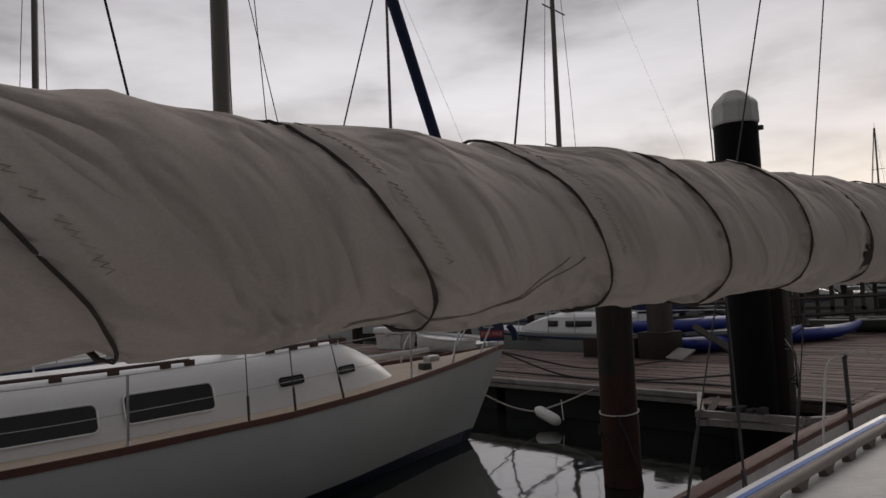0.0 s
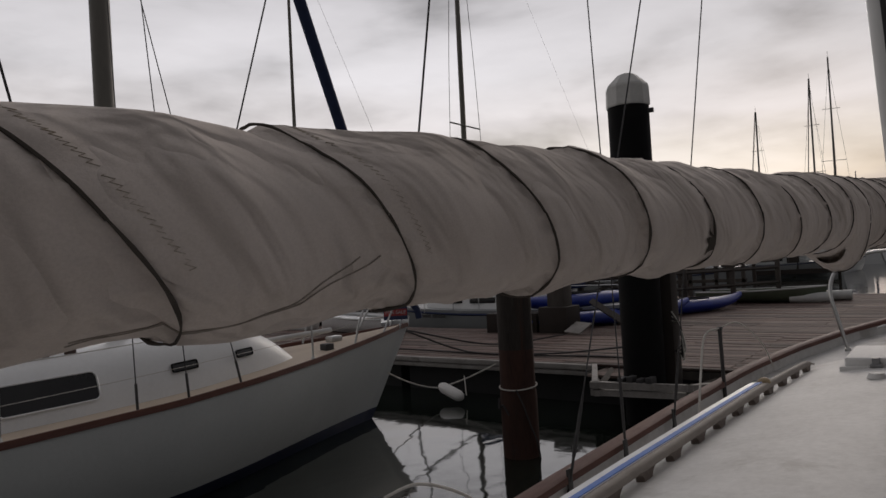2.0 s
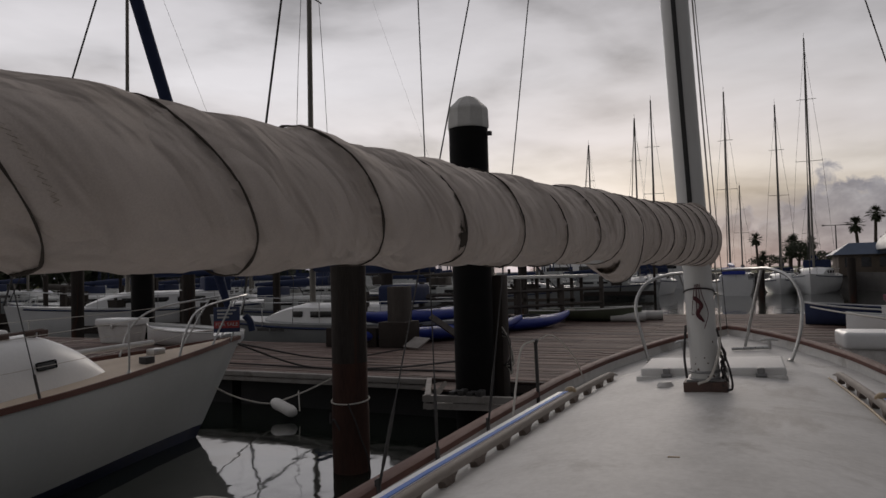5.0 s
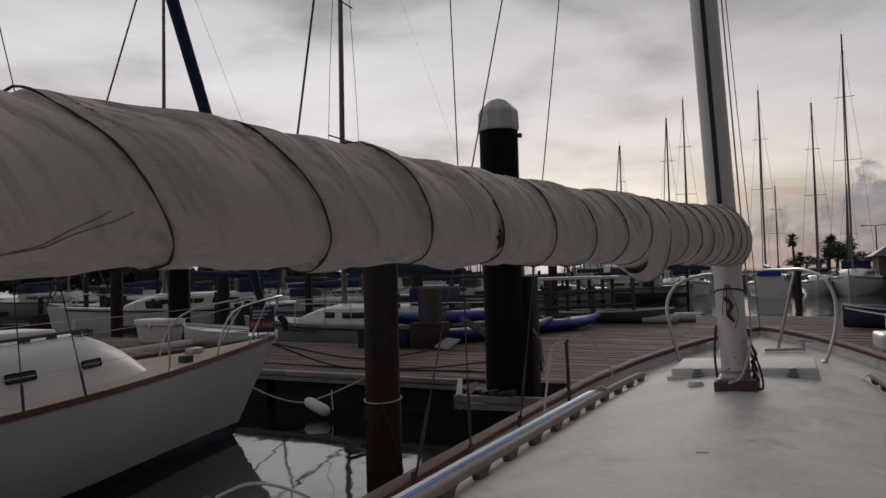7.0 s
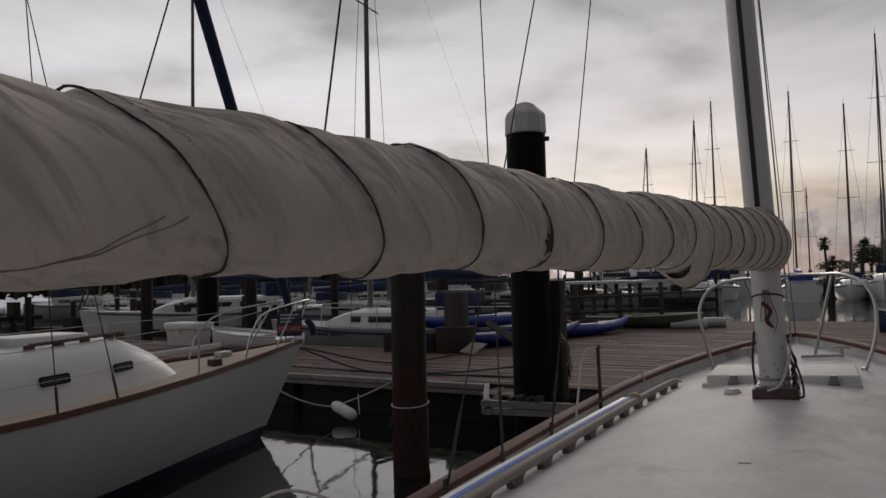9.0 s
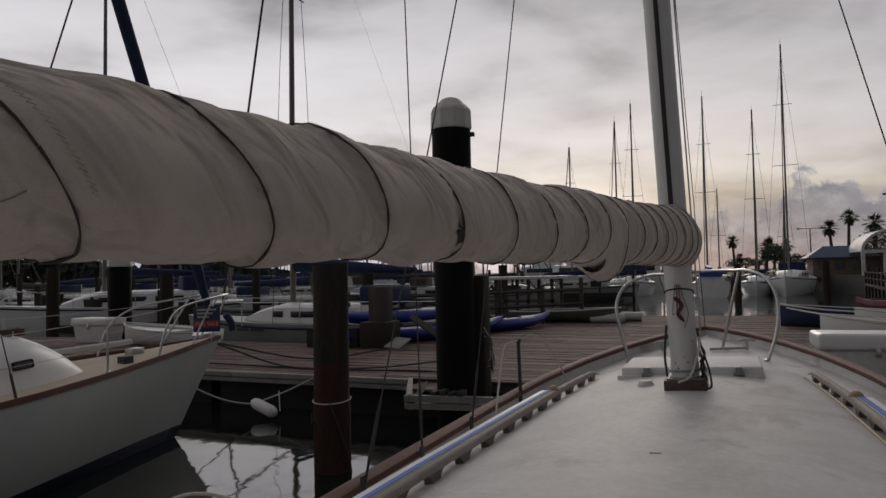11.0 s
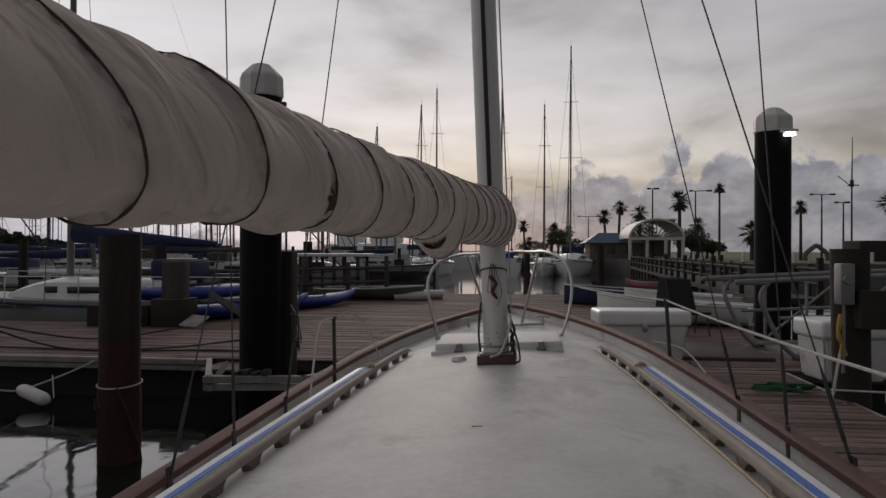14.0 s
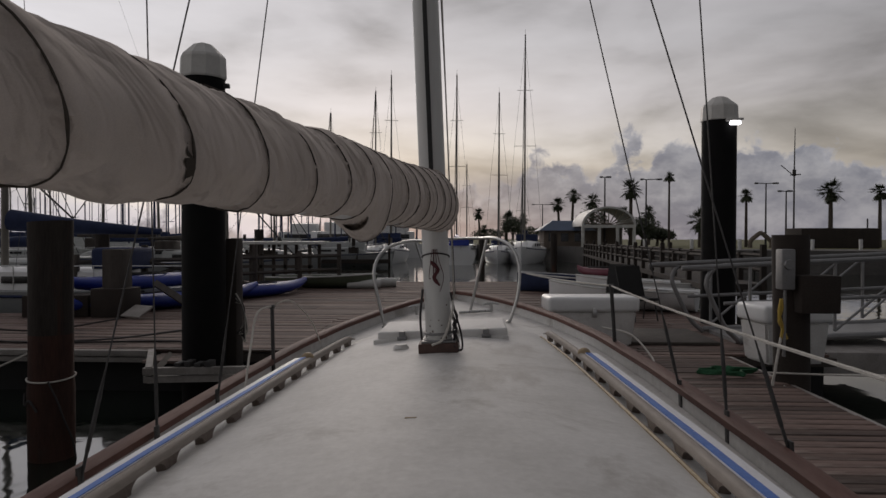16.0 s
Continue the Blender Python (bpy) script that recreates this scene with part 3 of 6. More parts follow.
# forehatch with two hinges
hatch = part("forehatch", bm_box(-0.385, 0.375, 0.50, 1.02, 0.022, 0.078, bevel=0.014, seg=3), "hatch_white", own, "white forehatch")
part("hatch_coaming", bm_box(-0.41, 0.38, 0.48, 1.04, -0.02, 0.036, bevel=0.01), "gelcoat", hatch)
for x in (-0.24, 0.25):
    bm = bm_box(x - 0.018, x + 0.018, 0.475, 0.515, 0.022, 0.08, bevel=0.005)
    tube(bm, [(x - 0.028, 0.477, 0.04), (x + 0.028, 0.477, 0.04)], 0.011, 8)
    part("hinge", bm, "aluminium", hatch, "grey hinge")
# small vent cap on the roof
bm = bmesh.new()
bmesh.ops.create_cone(bm, cap_ends=True, segments=20, radius1=0.045, radius2=0.03, depth=0.022, matrix=Matrix.Translation((-0.21, 0.14, 0.048)))
part("vent_cap", bm, "gelcoat", own, "low white vent cap")
# old filler marks on the roof
for x, y in ((-0.03, -1.3),):
    part("patch", bm_box(x - 0.018, x + 0.02, y - 0.006, y + 0.006, 0.030, 0.0455, bevel=0.002), "trim", own, "brown filler mark")

# mast step, mast and track
part("mast_step", bm_box(-0.1, 0.1, -0.085, 0.14, 0.02, 0.090, bevel=0.008), "teak_dark", own, "dark teak mast step")
part("step_plate", bm_box(-0.085, 0.085, -0.07, 0.13, 0.088, 0.10, bevel=0.004), "aluminium", own, "metal plate under the mast")
bm = bmesh.new()
rings = []
for z in [0.07, 0.3, 0.6, 0.9, 1.3] + [2 + i for i in range(9)]:
    rings.append([(0.067 * math.cos(a), 0.01 + 0.088 * math.sin(a), z) for a in [2 * math.pi * k / 28 for k in range(28)]])
loft(bm, rings)
bmesh.ops.recalc_face_normals(bm, faces=bm.faces)
mast = part("mast", bm, "mast", own, "off-white painted mast, chipped near its foot")
part("sail_track", bm_box(-0.011, 0.011, -0.087, -0.074, 0.86, 10.0, bevel=0.003), "slot", mast, "dark sail track")
bm = bmesh.new()
for z in (0.10, 0.135):
    tube(bm, [(0.072 * math.cos(a), 0.01 + 0.093 * math.sin(a), z) for a in [2 * math.pi * k / 20 for k in range(21)]], 0.006, 6)
part("collar", bm, "aluminium", mast)
# chipped paint showing brown at the foot of the mast
rnd = random.Random(5)
bm = bmesh.new()
for k in range(26):
    a, z = rnd.uniform(math.pi * 1.05, math.pi * 1.95), 0.08 + abs(rnd.gauss(0, 0.07))
    s = rnd.uniform(0.002, 0.006)
    c = Vector((0.0675 * math.cos(a), 0.01 + 0.0885 * math.sin(a), z))
    tx, up = Vector((-math.sin(a), math.cos(a), 0)), Vector((0, 0, 1))
    bm.faces.new([bm.verts.new(c + tx * s * math.cos(q) * rnd.uniform(0.5, 1.4) + up * s * math.sin(q) * rnd.uniform(0.5, 1.8)) for q in (0, 1.2, 2.4, 3.6, 5.0)])
part("paint_chips", bm, "teak_dark", mast, "brown chips in the paint", smooth=None)["kind"] = "stuff"

# spreaders
for sgn in (-1, 1):
    part("spreader", bm_tube([(0.05 * sgn, 0, 6.2), (1.29 * sgn if sgn < 0 else 1.2, -0.1, 6.25)], [0.03, 0.018], 8), "mast", own)

# shrouds with turnbuckles: forward lower, upper, aft lower on each side
TIP = {-1: (-1.29, -0.1, 6.25), 1: (1.20, -0.1, 6.25)}
STAYS = {-1: ((1.055, -0.266, (-0.05, 0, 6.23)), (1.06, -0.878, TIP[-1]), (1.10, -1.328, (-0.05, 0, 6.02))),
         1: ((1.093, -0.374, (0.05, 0, 5.85)), (1.109, -0.89, TIP[1]), (1.17, -1.26, (0.05, 0, 5.85)))}
for sgn in (-1, 1):
    for out_x, y, top in STAYS[sgn]:
        foot = Vector((out_x * sgn, y, sheer(y) + 0.0))
        d = (Vector(top) - foot).normalized()
        wire = part("shroud", bm_tube([foot + d * 0.34, top], 0.003, 6), "wire", own, "thin wire shroud")
        bm = bmesh.new()
        tube(bm, [foot + d * 0.08, foot + d * 0.10, foot + d * 0.27, foot + d * 0.34], [0.004, 0.0075, 0.0075, 0.0035], 8)
        tube(bm, [foot - d * 0.06, foot + d * 0.11], 0.0055, 6)
        part("turnbuckle", bm, "wire", wire, "dark turnbuckle")
        part("chainplate", bm_box(foot.x - 0.004, foot.x + 0.004, y - 0.018, y + 0.018, sheer(y) - 0.2, sheer(y) + 0.05, bevel=0.002), "wire", own)
part("shroud", bm_tube([TIP[1], (0.05, 0.0, 10.0)], 0.0036, 6), "wire", own)
part("shroud", bm_tube([TIP[-1], (-0.05, 0.0, 10.0)], 0.0036, 6), "wire", own)
part("forestay", bm_tube([(0.0, 3.45, 0.06), (0.0, 0.09, 10.0)], 0.004, 6), "wire", own)
part("halyard", bm_tube([(0.085, 0.03, 0.3), (0.08, 0.05, 10.0)], 0.0042, 6), "rope", own, "pale halyard beside the mast")
part("halyard", bm_tube([(0.02, 0.115, 0.16), (0.03, 0.115, 10.0)], 0.0042, 6), "rope_dark", own, "dark halyard")

# stanchions, low and dark, leaning slightly
for x, y, h, lean in ((-1.045, 0.55, 0.40, 0.02), (1.055, 0.72, 0.43, -0.02), (-1.075, -2.38, 0.335, 0.0), (1.06, -2.4, 0.48, 0.0)):
    s = sheer(y)
    st = part("stanchion", bm_tube([(x * 0.985, y, s - 0.17), (x * 0.985 + lean, y - 0.03, s + h - 0.06)], 0.0115, 8), "wire", own, "dark metal stanchion")
    part("base", bm_tube([(x * 0.985, y, s - 0.17), (x * 0.985, y, s - 0.12)], [0.028, 0.016], 10), "wire", st)
    part("cap", bm_tube([(x * 0.985 + lean - 0.014, y - 0.03, s + h - 0.06), (x * 0.985 + lean + 0.014, y - 0.03, s + h - 0.06)], 0.012, 8), "wire", st)

# bow pulpit: bent rail, end legs and two struts
top_z = 0.60
hoop = curve_pts([(-0.55, 2.12, -0.12), (-0.60, 2.13, 0.12), (-0.635, 2.16, 0.36), (-0.56, 2.24, 0.53), (-0.40, 2.45, 0.60), (-0.27, 2.95, 0.605), (-0.12, 3.28, 0.61), (0.0, 3.36, 0.61),
                  (0.12, 3.28, 0.61), (0.27, 2.95, 0.605), (0.38, 2.45, 0.60), (0.51, 2.24, 0.53), (0.57, 2.16, 0.36), (0.545, 2.13, 0.12), (0.46, 2.12, -0.12)], 120)
pulpit = part("pulpit", bm_tube(hoop, 0.0135, 10), "steel", own, "bent stainless steel bow pulpit")
for sgn in (-1, 1):
    part("strut", bm_tube([(sgn * 0.14, 2.85, -0.10), (sgn * 0.33, 2.78, 0.605)], 0.0125, 8), "steel", pulpit)
    if sgn < 0:
        part("strut", bm_tube([(-0.10, 2.98, -0.08), (-0.265, 2.95, 0.605)], 0.0125, 8), "steel", pulpit)
    part("rail_base", bm_tube([(0.51 * sgn - 0.05, 2.12, -0.2), (0.51 * sgn - 0.05, 2.12, -0.08)], [0.035, 0.02], 10), "steel", pulpit)
# foredeck cleats
for x in (-0.34, 0.34):
    bm = bm_tube([(x - 0.07, 2.72, 0.0), (x - 0.03, 2.72, 0.012), (x + 0.03, 2.72, 0.012), (x + 0.07, 2.72, 0.0)], [0.008, 0.012, 0.012, 0.008], 8)
    tube(bm, [(x, 2.72, -0.13), (x, 2.72, 0.01)], 0.014, 8)
    part("cleat", bm, "steel", own)
bm = bm_tube([(0.05, 2.6, -0.05), (0.33, 2.66, -0.05)], 0.012, 8)
part("bow_bar", bm, "steel", own)
# side deck fitting beside the starboard cabin side
bm = bm_box(0.945, 0.975, -0.62, -0.5, sheer(-0.5) - 0.08, sheer(-0.5) - 0.03, bevel=0.01)
tube(bm, [(0.96, -0.68, sheer(-0.5) - 0.03), (0.96, -0.44, sheer(-0.5) - 0.03)], [0.008, 0.008], 8)
part("deck_cleat", bm, "wire", own, "dark deck cleat")

# lines knotted round the foot of the mast
rnd = random.Random(11)
lines = thing("mast_lines", "tangle of dark and white lines tied round the mast foot", "rope", HEEL)
for k in range(5):
    ctrl = [(0.07 + 0.02 * rnd.random(), -0.03 + 0.05 * rnd.random(), 0.26 - 0.03 * k)]
    for j in range(6):
        ctrl.append((0.082 + rnd.uniform(-0.01, 0.02), -0.05 + rnd.uniform(-0.04, 0.06), 0.22 - 0.03 * j + rnd.uniform(-0.03, 0.03)))
    part("line", bm_tube(curve_pts(ctrl, 40), 0.0042 if k % 2 else 0.0052, 6), "rope_dark" if k != 2 else "rope", lines)
part("line", bm_tube(curve_pts([(0.07, -0.04, 0.34), (0.09, -0.06, 0.24), (0.115, -0.07, 0.14), (0.12, -0.08, 0.065), (0.10, -0.1, 0.055)], 30), 0.0055, 6), "rope_dark", lines)
part("line", bm_tube(curve_pts([(-0.07, -0.03, 0.36), (-0.085, -0.06, 0.22), (-0.08, -0.08, 0.11)], 30), 0.0065, 6), "rope_dark", lines)
part("line", bm_tube(curve_pts([(-0.03, -0.10, 0.085), (0.03, -0.11, 0.12), (0.075, -0.09, 0.24), (0.08, -0.05, 0.30)], 30), 0.006, 6), "rope", lines)
ties = thing("red_ties", "faded red cord tied round the mast below the boom", "cord", HEEL)
part("cord", bm_tube([(0.069 * math.cos(a), 0.01 - 0.091 * math.sin(a), 0.52 + 0.02 * math.sin(a)) for a in [2 * math.pi * k / 20 for k in range(21)]], 0.004, 6), "rope_dark", ties)
for k in range(4):
    x = -0.02 + 0.014 * k
    part("tail", bm_tube(curve_pts([(x * 0.5, -0.083, 0.56), (x, -0.092, 0.50), (x * 1.3 + rnd.uniform(-0.02, 0.02), -0.093, 0.42), (x * 1.2 + rnd.uniform(-0.02, 0.03), -0.09, 0.37 + rnd.uniform(-0.04, 0.05))], 20),
                           0.0018 + 0.001 * (k % 3 == 1), 6), "rope_red", ties)
part("knot", bm_tube(curve_pts([(-0.02, -0.095, 0.50), (0.015, -0.1, 0.46), (-0.005, -0.1, 0.42), (0.02, -0.097, 0.38)], 20), [0.006, 0.009, 0.011, 0.010, 0.009, 0.008, 0.009, 0.009, 0.008, 0.008, 0.01, 0.01, 0.01, 0.01, 0.01, 0.01, 0.008, 0.006, 0.006][:19], 7), "rope_red", ties)

# ---- boom with its sail cover ----
AX = Vector((-0.21, -3.2, 0)).normalized()
SIDE = Vector((AX.y, -AX.x, 0)) * -1
SIDE = SIDE if SIDE.x > 0 else -SIDE
DIAM = [(-0.03, 0.215), (0.0, 0.245), (0.06, 0.272), (0.5, 0.264), (0.9, 0.235), (1.31, 0.203), (1.99, 0.172), (2.34, 0.153), (2.65, 0.144), (3.0, 0.137), (3.3, 0.127), (3.6, 0.114), (4.0, 0.107), (4.7, 0.105)]
AFT_SEAMS = (0.0, 0.194, 0.383, 0.555, 0.715, 0.885, 1.055, 1.23, 1.41, 1.6)
SEAMS = [2.797 - 0.203 * k for k in range(12, 0, -1)] + [2.797 + d for d in AFT_SEAMS]
SEAM_S = [0.0] + SEAMS + [6.0]
SEAM_K = [-SEAMS[0] / 0.203] + list(range(len(SEAMS))) + [len(SEAMS) + 9.0]


def lower_edge(s):
    return float(np.interp(s, [0, 2, 4], [2.158, 2.169, 2.150]))


def seam_lean(s):
    return float(np.interp(s, [0.0, 2.4, 2.75, 3.1, 3.6, 4.5], [0.050, 0.055, 0.055, 0.052, 0.050, 0.05]))


def seam_phase(s, a):
    """Distance along the boom of a ring that leans: aft at the top. a: angle from the starboard side, up positive."""
    return s - seam_lean(s) * math.sin(a)


def cover_point(s, a, extra=0.0):
    d = float(np.interp(s, [p for p, _ in DIAM], [q for _, q in DIAM]))
    q = seam_phase(s, a)
    k = float(np.interp(q, SEAM_S, SEAM_K))
    u = k - math.floor(k)
    # each panel swells between its seams and is nipped at them
    swell = 0.030 * d * (math.sin(math.pi * u) ** 0.6) - 0.030 * d + 0.030 * d * max(0.0, (u - 0.72) / 0.28) ** 0.7
    aa = a if a < math.pi else a - 2 * math.pi
    soft = min(d, 0.15) * float(np.interp(s, [0.3, 1.8, 2.6], [0.45, 0.7, 1.0]))
    across, along = s - 0.068 * aa + 0.02 * noise.noise(Vector((s * 5, aa * 1.2, 9.0))), s + 0.068 * aa
    fold = noise.noise(Vector((across * 9.5, along * 6.0, 0.3 + 2.0 * math.floor(k)))) * 0.060 * soft
    fold += (0.30 - abs(noise.noise(Vector((across * 15.0, along * 8.0, 3.0 + 1.7 * math.floor(k)))))) * 0.060 * soft * math.sin(math.pi * min(1.0, u * 1.15)) ** 0.5
    fold += noise.noise(Vector((s * 9.0, aa * 1.4, 7.0))) * 0.022 * soft
    # puckers that gather towards each seam
    fold += noise.noise(Vector((aa * 9.0, k // 1, 2.0))) * 0.030 * d * (1 - math.sin(math.pi * u)) ** 2
    h = d / 2
    wide = h * float(np.interp(s, [-0.03, 0.02, 0.12, 0.3, 1.5, 4.5], [0.52, 0.66, 0.76, 0.84, 0.93, 0.98]))
    lobe = 0.050 * math.exp(-((s - 1.74) / 0.11) ** 2) * max(0.0, -math.sin(a)) ** 2
    c, sn = math.cos(a), math.sin(a)
    # a slightly egg-shaped section, flatter below
    r = 1.0 + (swell + fold + extra) / h
    z = lower_edge(s) + h + h * sn * r - lobe
    bow = float(np.interp(s, [2.75, 3.0, 3.2, 3.6, 4.6], [0.0, 0.004, 0.009, 0.014, 0.016]))
    return AX * s + SIDE * (bow + wide * c * (1 - 0.06 * sn) * r) + Vector((0, 0, z))


cover = thing("sail_cover", "weathered beige canvas sail cover laced along the boom", "sail cover")
bm = bmesh.new()
NA = 72
ss = [-0.03 + 0.0105 * i for i in range(448)]
grid = []
for s in ss:
    grid.append([bm.verts.new(cover_point(s, 2 * math.pi * k / NA)) for k in range(NA)])
for a, b in zip(grid, grid[1:]):
    for k in range(NA):
        bm.faces.new((a[k], a[(k + 1) % NA], b[(k + 1) % NA], b[k]))
bm.faces.new(grid[0][::-1])
bm.faces.new(grid[-1])
bmesh.ops.recalc_face_normals(bm, faces=bm.faces)
part("canvas", bm, "canvas", cover, smooth=70)
# thin dark cord along each lap, standing in for the shadow under its edge
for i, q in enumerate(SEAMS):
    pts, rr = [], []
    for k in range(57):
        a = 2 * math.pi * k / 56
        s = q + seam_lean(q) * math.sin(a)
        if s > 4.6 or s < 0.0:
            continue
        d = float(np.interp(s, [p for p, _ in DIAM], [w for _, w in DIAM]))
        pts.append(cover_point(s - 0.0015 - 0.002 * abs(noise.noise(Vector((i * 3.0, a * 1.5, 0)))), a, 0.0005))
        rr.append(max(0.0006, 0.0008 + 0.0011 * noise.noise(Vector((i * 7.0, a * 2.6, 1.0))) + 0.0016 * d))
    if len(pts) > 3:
        part("seam", bm_tube(pts, rr, 6, cap=False), "seam", cover, "dark cord standing in for the shadow of the lapped seam")
    # zigzag stitching beside the seam on the widest aft panels
    if 3.3 < q < 3.7:
        zz = []
        for k in range(90):
            a = math.pi * (0.62 - 0.75 * k / 89)
            zz.append(cover_point(q - 0.020 + seam_lean(q) * math.sin(a) + (0.0022 if k % 2 else -0.0022), a, 0.0))
        part("stitching", bm_tube(zz, 0.00028, 4), "stitch", cover)
# curved double line of stitching at the foot of one aft panel
for off in (0.0, 0.016):
    edge = [cover_point(SEAMS[15] + 0.16 * w + off * (1 - w), -0.40 - 0.95 * w ** 0.8 - off * 6 * w, 0.0002) for w in [i / 24 for i in range(25)]]
    part("patch_edge", bm_tube(edge, 0.0005, 5), "seam_faint", cover, "thin dark stitched edge")
# collar of the cover gathered round the mast
for dz, s0 in ((0.0, 0.0), (0.0, 0.03)):
    ring = []
    for k in range(33):
        a = 2 * math.pi * k / 32
        ring.append(cover_point(s0 + 0.02 * math.cos(3 * a), a, 0.003))
    part("collar", bm_tube(ring, 0.009, 8, cap=False), "canvas" if s0 else "seam", cover, "gathered collar" if s0 else "")
# front of the cover wrapped round the mast
bm = bmesh.new()
rings = []
for k in range(13):
    z = 2.17 + 0.25 * k / 12
    bulge = 1.0 + 0.10 * math.sin(math.pi * k / 12)
    cx = -0.0419 * (z - 1.51)
    rings.append([(cx + (0.070 + 0.014 * noise.noise(Vector((math.cos(a) * 2, math.sin(a) * 2, z * 14)))) * bulge * math.cos(a),
                   0.01 + (0.11 + 0.016 * noise.noise(Vector((math.cos(a) * 2, math.sin(a) * 2, z * 14 + 4)))) * bulge * math.sin(a), z - 0.045 * math.sin(a)) for a in [2 * math.pi * j / 32 for j in range(32)]])
loft(bm, rings)
bmesh.ops.recalc_face_normals(bm, faces=bm.faces)
part("mast_wrap", bm, "canvas", cover, "canvas wrapped round the mast", smooth=70)
part("wrap_cord", bm_tube([(-0.032 + 0.086 * math.cos(a), 0.01 + 0.125 * math.sin(a), 2.30 - 0.045 * math.sin(a)) for a in [2 * math.pi * k / 24 for k in range(25)]], 0.006, 6), "seam", cover)
# dark stain spots where the lacing holes rust
for s, a in ((2.80, -0.55), (1.365, -0.5), (0.545, -0.6)):
    bm = bmesh.new()
    prev = None
    for j in range(7):
        aa = a + 0.11 * (j - 3)
        wv = 0.006 * (1 - abs(j - 3) / 3.6)
        row = [bm.verts.new(cover_point(s + seam_lean(s) * math.sin(aa) + o, aa, 0.0012)) for o in (-wv, wv)]
        if prev:
            bm.faces.new((prev[0], prev[1], row[1], row[0]))
        prev = row
    part("rust_stain", bm, "seam", cover, "dark rust stain", smooth=60)
# loose flap hanging open under the cover
for nm, mt, k in (("loose_flap", "canvas", 1.0), ("flap_lining", "stitch", 0.9)):
    ctr = [AX * s_ + SIDE * 0.012 + Vector((0, 0, lower_edge(s_) + z_)) for s_, z_ in ((1.88, 0.006), (1.82, 0.002), (1.72, 0.010), (1.60, 0.03))]
    part(nm, bm_tube(ctr, [0.034 * k, 0.036 * k, 0.034 * k, 0.024 * k], 18, cap=False), mt, cover, "hanging open flap" if k == 1 else "tan lining of the flap", smooth=70)
# the boom itself, hidden in the cover but for its aft end
solid("boom", bm_tube([AX * 0.1 + Vector((0, 0, 2.2)), AX * 4.75 + Vector((0, 0, 2.2))], 0.034, 14), "mast", "aluminium boom inside the sail cover", "boom")

# lifeline rope from the starboard stanchion aft, and a light line on the port stanchion
l_mid, l_aft = HEEL @ Vector((1.02, 0.69, sheer(0.72) + 0.37)), HEEL @ Vector((1.045, -2.43, sheer(-2.4) + 0.42))
solid("lifeline", bm_tube(sag(HEEL @ Vector((0.63, 2.16, 0.30)), l_mid, 0.01) + sag(l_mid, l_aft, 0.02)[1:], 0.0055, 6), "rope", "white rope lifeline through the starboard stanchions", "rope")
p_top = HEEL @ Vector((-1.01, 0.52, sheer(0.5) + 0.345))
bm = bm_tube(curve_pts([p_top, p_top + Vector((-0.05, -0.12, -0.03)), p_top + Vector((-0.03, -0.30, -0.2)), p_top + Vector((0.02, -0.55, -0.42)), p_top + Vector((0.05, -0.62, -0.5))], 30), 0.006, 6)
tube(bm, curve_pts([p_top, p_top + Vector((0.08, 0.12, 0.02)), p_top + Vector((0.16, 0.3, -0.12)), p_top + Vector((0.18, 0.5, -0.3))], 24), 0.004, 6)
solid("port_line", bm, "rope", "white line looped over the port stanchion", "rope")

aft_top = HEEL @ Vector((-1.059, -2.41, sheer(-2.4) + 0.275))
bm = bm_tube(curve_pts([aft_top + Vector((0.0, -0.02, -0.02)), aft_top + Vector((-0.03, -0.10, -0.03)), aft_top + Vector((-0.02, -0.22, -0.12)), aft_top + Vector((0.0, -0.34, -0.26))], 24), 0.005, 6)
tube(bm, curve_pts([aft_top, aft_top + Vector((0.02, 0.14, 0.005)), aft_top + Vector((0.06, 0.30, -0.07)), aft_top + Vector((0.08, 0.45, -0.2)), aft_top + Vector((0.07, 0.55, -0.31))], 24), 0.0045, 6)
solid("port_line", bm, "rope", "white line looped over the aft port stanchion", "rope")

# ---- docks ----
D = 0.605
rnd = random.Random(3)
dock = thing("main_dock", "weathered plank floating dock with pale rub strip", "dock", kind="structure")
for xa, xb, ya, yb in ((-30, -8.0, 5.62, 9.95), (-8.0, 4.95, 5.62, 20.45)):
    part("dock_float", bm_box(xa + 0.1, xb - 0.1, ya + 0.13, yb - 0.13, -0.2, D - 0.16), "float", dock, "black floats", smooth=None)
    part("dock_frame", bm_box(xa, xb, ya, yb, D - 0.16, D - 0.05), "post", dock, smooth=None)
for z0, z1, o in ((D - 0.085, D - 0.005, 0.0), (D - 0.17, D - 0.10, 0.025)):
    part("rub_strip", bm_box(-30, -4.22, 5.5 + o, 5.61, z0, z1, bevel=0.01), "fascia", dock, "pale rub strip")
    part("rub_strip", bm_box(-1.4, 1.85, 5.5 + o, 5.61, z0, z1, bevel=0.01), "fascia", dock)

finger = thing("finger_dock", "narrow finger dock of worn brown planks", "dock", kind="structure")
part("finger_float", bm_box(2.0, 3.4, -8, 5.4, -0.2, D - 0.16), "float", finger, smooth=None)
part("finger_frame", bm_box(1.92, 3.48, -8, 5.55, D - 0.16, D - 0.045), "post", finger, smooth=None)
for x in (1.85, 3.485):
    part("rub_strip", bm_box(x, x + 0.07, -8, 5.5, D - 0.12, D - 0.01, bevel=0.01), "fascia", finger)

